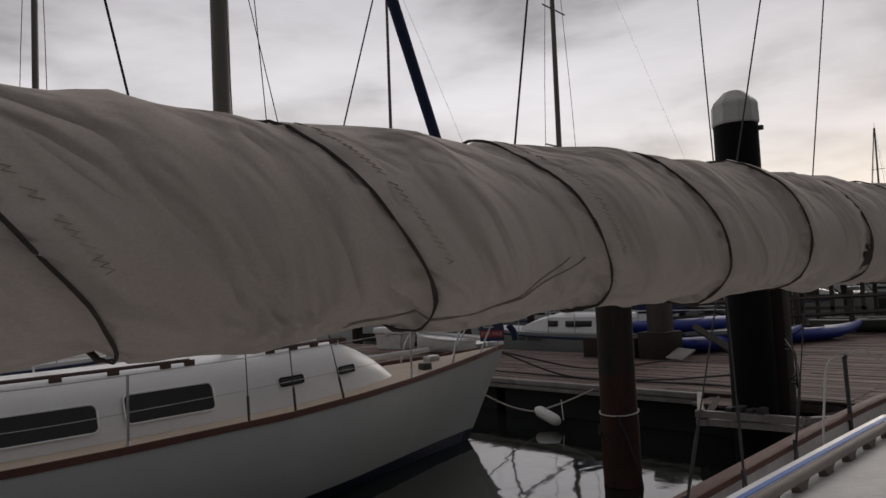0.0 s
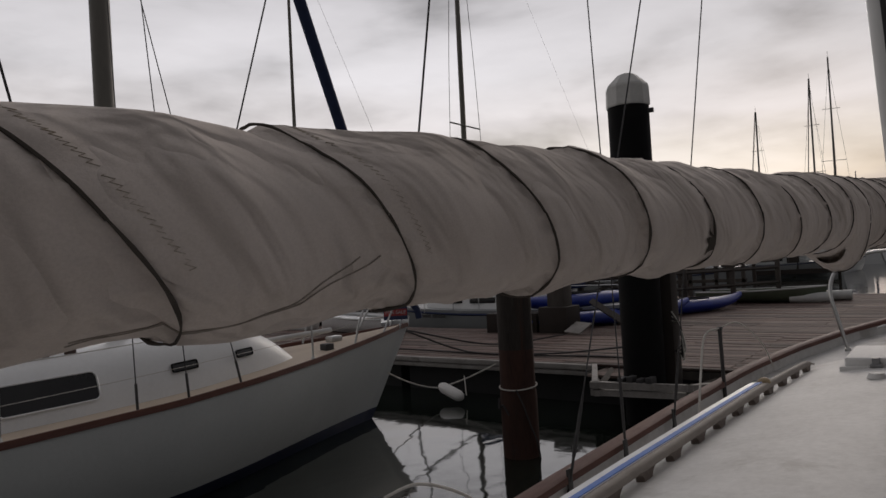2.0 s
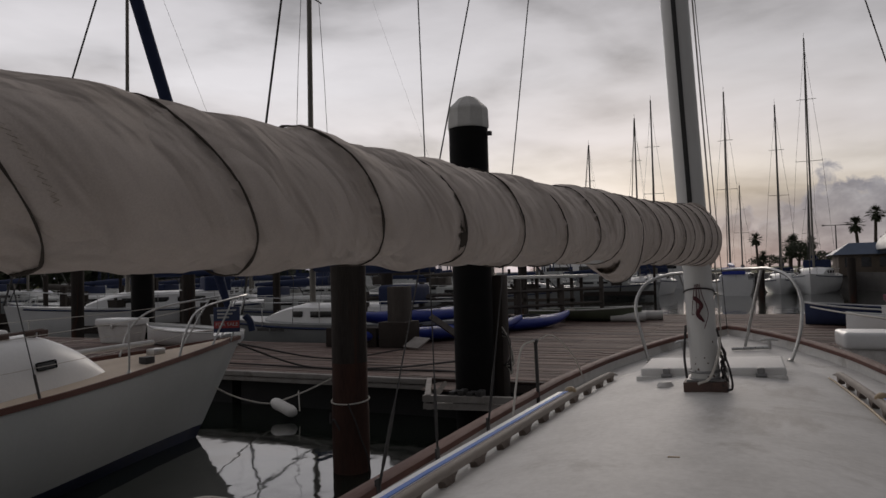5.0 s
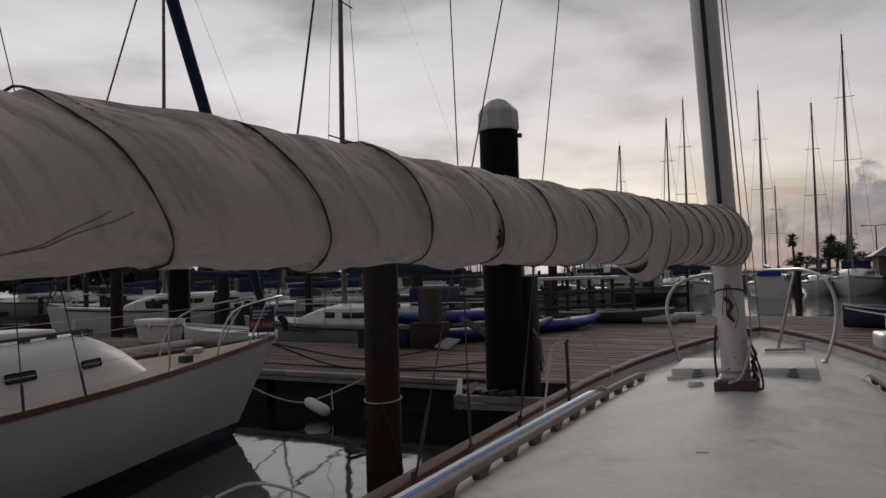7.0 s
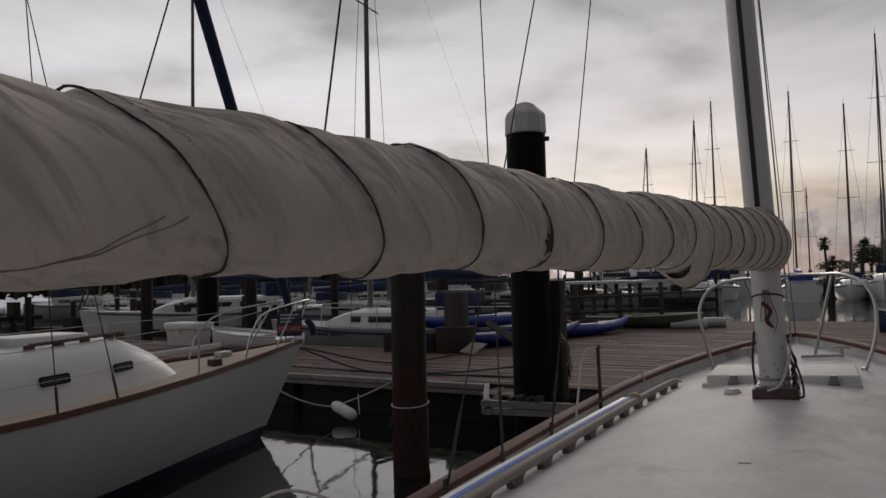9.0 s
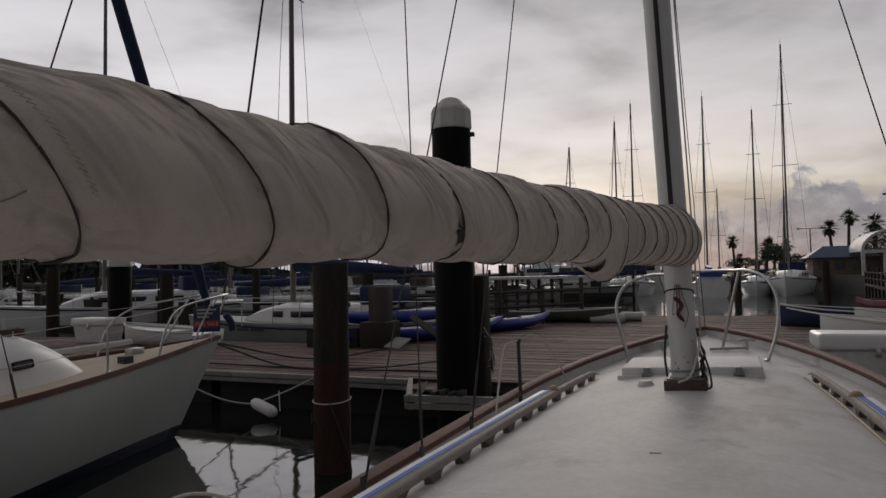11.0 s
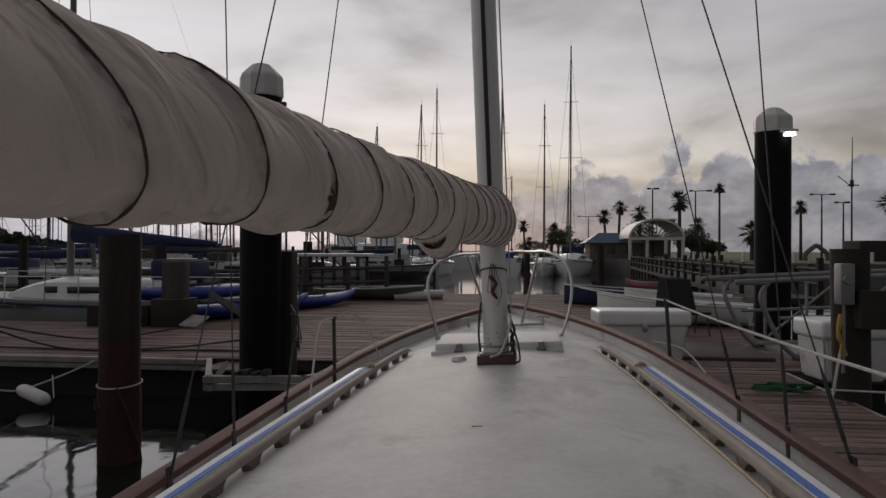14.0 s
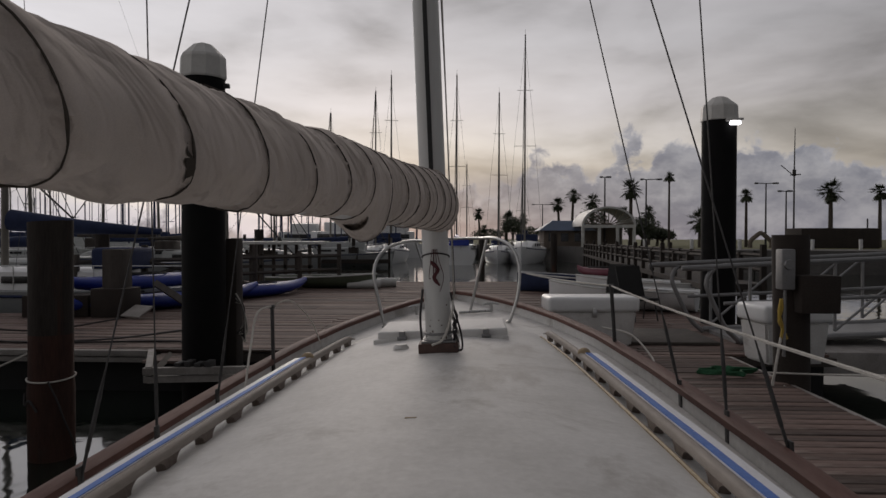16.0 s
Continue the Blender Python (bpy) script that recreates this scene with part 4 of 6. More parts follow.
# triangular corner frame round the tall black pile
corner = thing("pile_corner_frame", "pale-edged corner frame of the dock round the black pile", "dock frame", kind="structure")
outline = [(-4.22, 5.55), (-3.62, 4.24), (-2.45, 4.40), (-1.38, 5.55)]
for (xa, ya), (xb, yb) in zip(outline, outline[1:]):
    a, b = Vector((xa, ya, 0)), Vector((xb, yb, 0))
    d = (b - a).normalized()
    n = Vector((d.y, -d.x, 0))
    for z0, z1, o in ((D - 0.075, D + 0.005, 0.0), (D - 0.17, D - 0.095, -0.02)):
        bm = bmesh.new()
        e = 0.03
        quad = [a - d * e + n * o, b + d * e + n * o, b + d * e + n * (o - 0.075), a - d * e + n * (o - 0.075)]
        loft(bm, [[(p.x, p.y, z0) for p in quad], [(p.x, p.y, z1) for p in quad]])
        bmesh.ops.recalc_face_normals(bm, faces=bm.faces)
        part("edge", bm, "fascia", corner, "pale weathered edge beam", smooth=None)
for a, b in (((-3.9, 5.5), (-3.55, 4.3)), ((-2.5, 4.45), (-2.2, 5.5))):
    part("brace", bm_tube([(*a, D - 0.06), (*b, D - 0.06)], 0.05, 4), "post", corner, smooth=None)
for k in range(4):
    part("bracket", bm_box(-3.33 + 0.12 * k, -3.25 + 0.12 * k, 4.34, 4.52, D - 0.02, D + 0.05 + 0.02 * (k % 2), bevel=0.01), "wire", corner)

# ---- piles ----
def sleeve_pile(name, x, y, r, top, label):
    p = thing(name, label, "pile", pose(x, y, 0))
    part("sleeve", bm_tube([(0, 0, -1.5), (0, 0, 1.0), (0, 0, top)], r, 40), "black", p, "black plastic sleeve")
    n = 10
    bm = bmesh.new()
    rings = []
    for z, k in ((top - 0.06, 1.05), (top - 0.04, 1.08), (top + 0.19, 1.05), (top + 0.225, 0.99), (top + 0.36, 0.46), (top + 0.385, 0.20)):
        rings.append([(r * k * math.cos(2 * math.pi * (j + 0.3) / n), r * k * math.sin(2 * math.pi * (j + 0.3) / n), z) for j in range(n)])
    loft(bm, rings)
    bmesh.ops.recalc_face_normals(bm, faces=bm.faces)
    part("cap", bm, "cap", p, "faceted white cone cap", smooth=20)
    return p


pile_a = sleeve_pile("black_pile", -3.17, 4.86, 0.262, 4.15, "tall black sleeved pile with a white cone cap")
part("bracket", bm_box(0.24, 0.33, -0.03, 0.03, 3.98, 4.035, bevel=0.008), "wire", pile_a, "small dark bracket")
pile_b = sleeve_pile("black_pile", 4.62, 9.0, 0.298, 4.30, "tall black sleeved pile with a white cap and a lit lamp")
part("lamp", bm_box(0.07, 0.25, -0.38, -0.27, 4.13, 4.19, bevel=0.02), "lamp", pile_b, "lit white dock lamp")
part("lamp_housing", bm_box(0.0, 0.29, -0.38, -0.25, 4.20, 4.245, bevel=0.012), "cap", pile_b)
part("tag", bm_box(-0.02, 0.05, -0.312, -0.30, 1.62, 1.76, bevel=0.003), "cap", pile_b, "small pale tag")
# square timber post behind the first pile, with old rope hung on it
solid("timber_post", bm_box(-0.13, 0.13, -0.13, 0.13, -0.2, 2.12, bevel=0.02), "brown", "dark square timber post beside the black pile", "post", at=pose(-2.97, 5.22, 0))
rp = thing("rope_coil", "frayed dark rope hung on the timber post", "rope", pose(-2.845, 5.10, 1.2))
for k in range(7):
    part("strand", bm_tube(curve_pts([(-0.01, 0.0, 0.22 - 0.02 * k), (0.10 + 0.02 * rnd.random(), -0.06, 0.05), (0.06 + rnd.uniform(0, 0.1), -0.05, -0.14 - 0.04 * k), (0.02 + rnd.uniform(-0.02, 0.08), -0.02, -0.3)], 24), 0.009, 6),
         "rope" if k % 3 == 0 else "rope_dark", rp)

# round wooden mooring pile in the water
bm = bmesh.new()
rings = []
for i in range(29):
    z = -1.6 + 3.79 * i / 28
    r = 0.196 + 0.010 * (z < 0.6) + 0.005 * noise.noise(Vector((0, 0, z * 2)))
    rings.append([(r * (1 + 0.03 * noise.noise(Vector((math.cos(a) * 1.5, math.sin(a) * 1.5, z * 0.9)))) * math.cos(a),
                   r * (1 + 0.03 * noise.noise(Vector((math.cos(a) * 1.5, math.sin(a) * 1.5, z * 0.9 + 7)))) * math.sin(a), z + (0.012 * math.cos(a) if i == 28 else 0)) for a in [2 * math.pi * k / 36 for k in range(36)]])
low_rings = rings[:21]
loft(bm, rings[20:])
bmesh.ops.recalc_face_normals(bm, faces=bm.faces)
mp = thing("mooring_pile", "round weathered timber mooring pile standing in the water", "pile", pose(-3.90, 2.93, 0.09))
part("trunk", bm, "pile", mp)
bm = bmesh.new()
loft(bm, low_rings)
bmesh.ops.recalc_face_normals(bm, faces=bm.faces)
part("wet_foot", bm, "pile_wet", mp, "rust red lower trunk")
part("rope_ring", bm_tube([(0.210 * math.cos(a), 0.210 * math.sin(a), 0.69 + 0.02 * math.sin(a)) for a in [2 * math.pi * k / 30 for k in range(31)]], 0.008, 6), "rope", mp, "white rope tied round the pile")
part("rope_ring", bm_tube(curve_pts([(0.1, -0.21, 0.68), (0.16, -0.17, 0.5), (0.2, -0.12, 0.3), (0.235, -0.05, 0.1), (0.24, 0.0, -0.1)], 20), 0.009, 6), "rope_dark", mp)
part("rope_ring", bm_tube(curve_pts([(-0.2, -0.1, 0.55), (-0.16, -0.165, 0.45), (-0.08, -0.215, 0.5), (0.0, -0.228, 0.4)], 20), 0.011, 6), "rope_dark", mp)

# fender on the bow line of the moored yacht
fd = thing("fender", "white cylindrical fender hung on a mooring line", "fender", pose(-6.38, 4.95, 0.17, 0, 100, -20))
bm = bmesh.new()
rings = []
for z, r in ((-0.32, 0.02), (-0.30, 0.05), (-0.26, 0.072), (-0.2, 0.088), (0.2, 0.088), (0.26, 0.072), (0.30, 0.05), (0.32, 0.02)):
    rings.append([(r * math.cos(a), r * math.sin(a), z) for a in [2 * math.pi * k / 20 for k in range(20)]])
loft(bm, rings)
part("body", bm, "fender", fd)
solid("mooring_line", bm_tube(sag((-6.75, 3.9, 0.62), (-6.66, 4.96, 0.21), 0.05) + sag((-6.62, 4.97, 0.21), (-5.85, 5.52, 0.56), 0.03)[1:], 0.012, 6), "rope", "white mooring line running to the dock edge", "rope")
solid("mooring_line", bm_tube(sag((-6.12, 5.0, 0.12), (-6.3, 5.22, 0.38), 0.0, 4), 0.010, 6), "rope", "short white line tied to the fender", "rope")
for ctrl in ([(-6.9, 4.45, 1.2), (-6.4, 5.6, D + 0.1), (-5.2, 6.1, D + 0.05), (-3.4, 5.1, D + 0.35)], [(-6.9, 4.45, 1.2), (-6.6, 6.6, D + 0.1), (-6.0, 8.2, D + 0.1)], [(-9.0, 6.2, D + 0.02), (-6.0, 6.0, D + 0.02), (-4.2, 6.2, D + 0.02), (-3.3, 5.3, D + 0.1)]):
    solid("dock_line", bm_tube(curve_pts(ctrl, 30), 0.014, 6), "rope_dark", "dark mooring line lying across the dock", "rope")

# ---- neighbouring yacht ----
yacht = thing("yacht", "pale grey sailing yacht with tan decks and teak toe rail", "sailboat", pose(0.09, 0.08, 0.045))
NB = [(-6.0, 1.05), (-4.0, 1.33), (-2.6, 1.40), (-1.8, 1.39), (-0.2, 1.30), (0.8, 1.14), (1.8, 0.86), (2.8, 0.54), (3.6, 0.27), (4.2, 0.07), (4.4, 0.012)]
NS = [(-6.0, 0.98), (-2.6, 0.955), (-1.8, 0.965), (-0.2, 0.995), (1.8, 1.075), (3.2, 1.15), (4.4, 1.23)]


def nb_c(y):
    return -7.2 + 0.3 * max(0.0, (y + 6) / 10.4)


def nb_w(y):
    return max(0.012, smooth_interp(y, NB)) if y < 4.1 else float(np.interp(y, [4.1, 4.4], [0.085, 0.012]))


def nb_s(y):
    return smooth_interp(y, NS)


ny = [-6.0 + 0.2 * i for i in range(50)] + [3.9, 4.0, 4.1, 4.2, 4.3, 4.4]
ny = sorted(set(round(y, 3) for y in ny if y <= 4.4))


def nb_prof(y):
    b, s = nb_w(y), nb_s(y)
    k = max(0.0, min(1.0, (y - 0.0) / 4.4))
    q = [(1.0, s), (1.0 + 0.01 * (1 - k), s - 0.25), (0.98 - 0.10 * k, s - 0.5), (0.90 - 0.28 * k, 0.25), (0.83 - 0.35 * k, 0.11), (0.6 - 0.3 * k, -0.2), (0.05, -0.5)]
    return [(nb_c(y) + sg * max(0.004, b * w), y - 1.15 * max(0.0, s - z) * k ** 1.5 * 0.62, z) for sg in (1,) for w, z in q], [(nb_c(y) - max(0.004, b * w), y - 1.15 * max(0.0, s - z) * k ** 1.5 * 0.62, z) for w, z in q]


for lo, hi, nm, mt in ((0, 5, "hull", "hull_grey"), (4, 7, "bottom", "antifoul")):
    bm = bmesh.new()
    loft(bm, [nb_prof(y)[0][lo:hi] for y in ny], closed=False)
    loft(bm, [nb_prof(y)[1][lo:hi][::-1] for y in ny], closed=False)
    if lo == 0:
        st = nb_prof(-6.0)
        bm.faces.new([bm.verts.new(p) for p in st[0][:5] + st[1][:5][::-1]])
    part(nm, bm, mt, yacht, "pale grey hull sides" if lo == 0 else "navy bottom paint", smooth=60)
bm = bmesh.new()
loft(bm, [[(nb_c(y) + x * nb_w(y) * 0.985, y, nb_s(y) - 0.015 + 0.05 * (1 - x * x)) for x in (-1, -0.66, -0.33, 0, 0.33, 0.66, 1)] for y in ny], closed=False)
part("deck", bm, "deck_tan", yacht, "tan nonskid deck")
for sgn in (-1, 1):
    bm = bmesh.new()
    loft(bm, [[(nb_c(y) + sgn * (nb_w(y) + dx_), y, nb_s(y) + dz_) for dx_, dz_ in ((-0.022, -0.02), (-0.018, 0.038), (0.010, 0.038), (0.014, -0.02))] for y in ny])
    bmesh.ops.recalc_face_normals(bm, faces=bm.faces)
    part("toe_rail", bm, "varnish", yacht, "reddish teak toe rail", smooth=50)

# coachroof with rounded sides and a sloping nose
bm = bmesh.new()
rings = []
for y in [-4.2 + 0.2 * i for i in range(25)] + [0.85, 1.0, 1.15, 1.3, 1.45, 1.58, 1.7, 1.78, 1.85]:
    k = max(0.0, (y - 0.9) / 0.95)
    w = float(np.interp(y, [-4.2, -1.0, 0.3, 1.1, 1.5, 1.85], [0.96, 0.93, 0.85, 0.68, 0.56, 0.40]))
    h = 0.54 * (1 - min(1.0, k) ** 1.35) ** 0.8 + 0.005
    base = nb_s(y) + 0.0
    ring = []
    for j in range(49):
        a = math.pi * j / 48
        cx, sn = math.cos(a), math.sin(a)
        sx = math.copysign(abs(cx) ** 0.42, cx)
        sz = sn ** 0.5
        ring.append((nb_c(y) + w * sx * (1 - 0.14 * sz), y, base + h * sz + 0.02 * sz * (1 - cx * cx)))
    rings.append(ring)
loft(bm, rings, closed=False)
bmesh.ops.recalc_face_normals(bm, faces=bm.faces)
part("coachroof", bm, "gloss", yacht, "rounded white coachroof", smooth=60)


def nb_side(y, up):
    """A point on the starboard cabin side, a little proud of it."""
    w = float(np.interp(y, [-4.2, -1.0, 0.3, 1.1, 1.5, 1.85], [0.96, 0.93, 0.85, 0.68, 0.56, 0.40]))
    sz = up / 0.545
    sn = sz ** 2
    cx = math.sqrt(max(0.0, 1 - sn * sn))
    return Vector((nb_c(y) + w * cx ** 0.42 * (1 - 0.14 * sz), y, nb_s(y) + up))


def side_window(y0, y1, z0, z1, frame_mat, name, label, r=0.05, proud=0.022):
    pts = []
    for cy, cz, a0 in ((y1 - r, z1 - r, 0), (y0 + r, z1 - r, 90), (y0 + r, z0 + r, 180), (y1 - r, z0 + r, 270)):
        for k in range(5):
            a = radians(a0 + 22.5 * k)
            pts.append((cy + r * math.cos(a), cz + r * math.sin(a)))
    bm = bmesh.new()
    loft(bm, [[nb_side(y, z) + Vector((-0.03, 0, 0)) for y, z in pts], [nb_side(y, z) + Vector((proud, 0, 0)) for y, z in pts]])
    bmesh.ops.recalc_face_normals(bm, faces=bm.faces)
    w = part(name, bm, "window", yacht, label, smooth=30)
    part("frame", bm_tube([nb_side(y, z) + Vector((proud, 0, 0)) for y, z in pts + pts[:1]], 0.009, 6), frame_mat, w)


side_window(-1.58, -0.76, 0.13, 0.375, "gloss", "long_window", "long dark cabin window with rounded ends")
side_window(-3.0, -1.80, 0.11, 0.34, "gloss", "long_window", "long dark cabin window with rounded ends")
side_window(-0.02, 0.26, 0.225, 0.30, "black", "port_light", "small dark port light", r=0.012)
side_window(0.80, 1.03, 0.22, 0.29, "black", "port_light", "small dark port light", r=0.012)
# forehatch and handrails of the yacht
part("fore_hatch", bm_box(-7.3, -6.72, 0.0, 0.8, 1.53, 1.655, bevel=0.035, seg=3), "gloss", yacht, "rounded white hatch")
for y0, y1 in ((-2.5, -0.85), (0.05, 1.08)):
    pts = [Vector((nb_side(y, 0.50).x - 0.07, y, nb_s(y) + 0.585)) for y in np.linspace(y0, y1, 8)]
    rl = part("handrail", bm_tube(pts, 0.017, 8), "teak_dark", yacht, "dark teak handrail")
    for p in pts[::2] + [pts[-1]]:
        part("rail_foot", bm_box(p.x - 0.016, p.x + 0.016, p.y - 0.05, p.y + 0.05, p.z - 0.07, p.z + 0.004, bevel=0.006), "teak_dark", rl)
# stanchions and lifelines
nst = [(-5.2, 0.60), (-3.2, 0.60), (-1.72, 0.60), (1.75, 0.60)]
for sgn in (-1, 1):
    tops = []
    for y, h in nst:
        x = nb_c(y) + sgn * (nb_w(y) - 0.035)
        st = part("stanchion", bm_tube([(x, y, nb_s(y)), (x, y, nb_s(y) + h)], 0.012, 8), "steel", yacht)
        part("base", bm_tube([(x, y, nb_s(y) - 0.005), (x, y, nb_s(y) + 0.07)], [0.035, 0.015], 8), "steel", st)
        tops.append((x, y, nb_s(y) + h))
    bowp = (nb_c(3.3) + sgn * 0.28, 3.3, nb_s(3.3) + 0.60)
    for a, b in zip(tops, tops[1:] + [bowp]):
        part("lifeline", bm_tube(sag(a, b, 0.015), 0.004, 6), "rope", yacht)
        part("lifeline", bm_tube(sag((a[0], a[1], a[2] - 0.3), (b[0], b[1], b[2] - 0.3), 0.015), 0.003, 6), "rope", yacht)
# shrouds of the yacht
for y, top in ((-0.62, (-7.1, -0.1, 7.0)), (-0.1, (-6.55, -0.15, 7.2)), (0.55, (-7.1, -0.08, 7.0))):
    x = nb_c(y) + nb_w(y) - 0.06
    sh = part("shroud", bm_tube([(x, y, nb_s(y)), top], 0.006, 6), "wire", yacht)
    part("turnbuckle", bm_tube([(x, y, nb_s(y)), (x + (top[0] - x) * 0.04, y + (top[1] - y) * 0.04, nb_s(y) + 0.25)], 0.013, 8), "wire", sh)
part("mast", bm_tube([(-7.07, -0.12, 1.4), (-7.12, -0.2, 13.8)], [0.105, 0.10], 20), "mast_dark", yacht, "weathered grey-brown mast")
part("furled_jib", bm_tube([(-6.91, 4.25, 1.5), (-6.93, 4.0, 2.2), (-7.0, 2.4, 6.4), (-7.1, 0.15, 13.2)], [0.035, 0.075, 0.085, 0.04], 14), "navy", yacht, "navy furled jib on the forestay")
# bow pulpit with a sign
hoop = curve_pts([(nb_c(2.6) + 0.52, 2.75, nb_s(2.8)), (nb_c(2.9) + 0.50, 2.9, nb_s(3) + 0.35), (nb_c(3.1) + 0.40, 3.25, nb_s(3.2) + 0.58), (nb_c(4) + 0.2, 4.2, nb_s(4.2) + 0.64), (nb_c(4.4), 4.55, nb_s(4.4) + 0.64),
                  (nb_c(4) - 0.2, 4.2, nb_s(4.2) + 0.64), (nb_c(3.1) - 0.40, 3.25, nb_s(3.2) + 0.58), (nb_c(2.9) - 0.50, 2.9, nb_s(3) + 0.35), (nb_c(2.6) - 0.52, 2.75, nb_s(2.8))], 80)
pp = part("pulpit", bm_tube(hoop, 0.014, 8), "steel", yacht, "stainless bow pulpit")
for sgn in (-1, 1):
    part("leg", bm_tube([(nb_c(3.5) + sgn * 0.27, 3.55, nb_s(3.5)), (nb_c(4) + sgn * 0.22, 4.05, nb_s(4.2) + 0.63)], 0.013, 8), "steel", pp)
    part("leg", bm_tube([(nb_c(4) + sgn * 0.10, 4.1, nb_s(4)), (nb_c(4.3) + sgn * 0.08, 4.45, nb_s(4.3) + 0.63)], 0.013, 8), "steel", pp)
sign = thing("sale_sign", "small navy and red for sale sign tied to the yacht's pulpit", "sign", pose(-6.62, 4.0, 1.56, 90, 0, 38))
part("board", bm_box(-0.18, 0.18, -0.16, 0.20, -0.006, 0.006, bevel=0.003), "sign", sign)
part("band", bm_box(-0.17, 0.17, -0.10, 0.0, 0.006, 0.009), "sign_red", sign, "red band")
cu = bpy.data.curves.new("words", "FONT")
cu.body, cu.size, cu.extrude, cu.align_x, cu.align_y = "FOR SALE", 0.072, 0.001, "CENTER", "CENTER"
wd = new("words", cu)
wd.parent = sign
wd.location = (0, -0.05, 0.0105)
cu.materials.append(M["letter"])
for k in range(3):
    part("text_bar", bm_box(-0.13, 0.13 - 0.05 * k, 0.14 - 0.05 * k, 0.165 - 0.05 * k, 0.006, 0.0085), "letter", sign)
# gear on the yacht's foredeck
part("windlass", bm_box(-7.0, -6.86, 2.75, 2.95, 1.15, 1.24, bevel=0.02), "steel", yacht, "small windlass")
part("spinnaker_pole", bm_tube([(-7.35, 0.6, 1.24), (-7.15, 3.0, 1.30)], 0.035, 10), "pale", yacht, "pale pole lashed on deck")
part("cleat_box", bm_box(-6.62, -6.5, 2.3, 2.44, 1.11, 1.2, bevel=0.01), "wire", yacht)
solid("blue_cowl", bm_tube(curve_pts([(-6.46, 4.2, 1.63), (-6.41, 4.25, 1.53), (-6.39, 4.27, 1.40)], 12), 0.05, 8), "navy", "navy bundle hung on the yacht's pulpit", "bundle")

# ---- starboard side of the basin: boxes, post, gangway ----
def dock_box(x, y, rz, w, d, h, label):
    b = thing("dock_box", label, "dock box", pose(x, y, D, 0, 0, rz), "dock boxes")
    bm = bmesh.new()
    loft(bm, [[(sx * w / 2 * k, sy * d / 2 * k, z) for sx, sy in ((-1, -1), (1, -1), (1, 1), (-1, 1))] for z, k in ((0.0, 0.86), (h * 0.72, 0.97))])
    bmesh.ops.bevel(bm, geom=bm.edges[:], offset=0.03, segments=2, affect="EDGES")
    part("body", bm, "gelcoat", b)
    part("lid", bm_box(-w / 2 - 0.02, w / 2 + 0.02, -d / 2 - 0.02, d / 2 + 0.02, h * 0.70, h, bevel=0.055, seg=3), "gloss", b, "rounded white lid")
    part("hasp", bm_box(-0.03, 0.03, -d / 2 - 0.035, -d / 2 - 0.015, h * 0.6, h * 0.78, bevel=0.005), "steel", b)
    return b


dock_box(1.86, 6.4, 4, 1.25, 0.6, 0.70, "white fibreglass dock box near the bow")
dock_box(4.05, 5.15, 8, 0.85, 0.62, 0.72, "white fibreglass dock box behind the power post")
dock_box(-14.6, 9.0, 0, 1.2, 0.6, 0.62, "white dock box on the far end of the dock")

pw = thing("power_post", "dark timber pile with grey power boxes and yellow rope", "post", pose(3.59, 3.95, 0))
part("shaft", bm_tube([(0.03, 0, -1.0), (0.0, 0, 1.0), (-0.02, 0, 2.17)], [0.185, 0.18, 0.185], 22), "brown", pw)
part("meter_box", bm_box(-0.24, -0.10, -0.30, -0.14, 1.60, 2.02, bevel=0.02), "aluminium", pw, "grey meter box")
part("meter_dome", bm_tube([(-0.17, -0.33, 1.86), (-0.17, -0.28, 1.86)], [0.05, 0.06], 16), "aluminium", pw)
part("conduit", bm_tube([(-0.17, -0.22, 1.6), (-0.17, -0.2, 0.9)], 0.018, 8), "aluminium", pw)
part("junction_box", bm_box(-0.06, 0.34, -0.34, -0.10, 1.36, 1.75, bevel=0.02), "brown", pw, "brown junction box")
for k in range(3):
    part("yellow_rope", bm_tube(curve_pts([(-0.2 + 0.02 * k, -0.2, 1.5), (-0.23, -0.22, 1.35 - 0.03 * k), (-0.19, -0.21, 1.2), (-0.2 + 0.03 * k, -0.2, 1.08)], 20), 0.016, 6), "rope_yellow", pw, "faded yellow rope")
part("white_rope", bm_tube(curve_pts([(-0.2, -0.2, 1.1), (-0.24, -0.23, 0.95), (-0.28, -0.25, 0.75), (-0.3, -0.25, 0.6), (-0.24, -0.28, 0.56), (-0.18, -0.26, 0.6)], 30), 0.014, 6), "rope", pw)
hose = []
for k in range(64):
    a = k * 0.42
    r = 0.26 + 0.09 * math.sin(k * 1.7)
    hose.append((3.0 + r * math.cos(a), 4.2 + 0.6 * r * math.sin(a), D + 0.025 + 0.0008 * k))
solid("hose", bm_tube(hose, 0.010, 6), "rope_green", "green hose coiled on the finger dock", "hose")
solid("dock_line", bm_tube(curve_pts([(1.9, 5.6, 0.95), (2.2, 5.3, 0.9), (2.35, 4.9, 0.7), (2.3, 4.5, D + 0.02)], 24), 0.012, 6), "rope", "white line drooping from the dock box", "rope")
solid("dock_line", bm_tube(sag((3.3, 3.9, 0.7), (6.5, 1.5, 1.25), 0.06), 0.010, 6), "rope", "pale line led across to the next slip", "rope")
solid("dock_line", bm_tube(sag((3.55, 3.6, 0.2), (6.5, 2.2, 0.35), 0.08), 0.010, 6), "rope", "pale line low over the water", "rope")

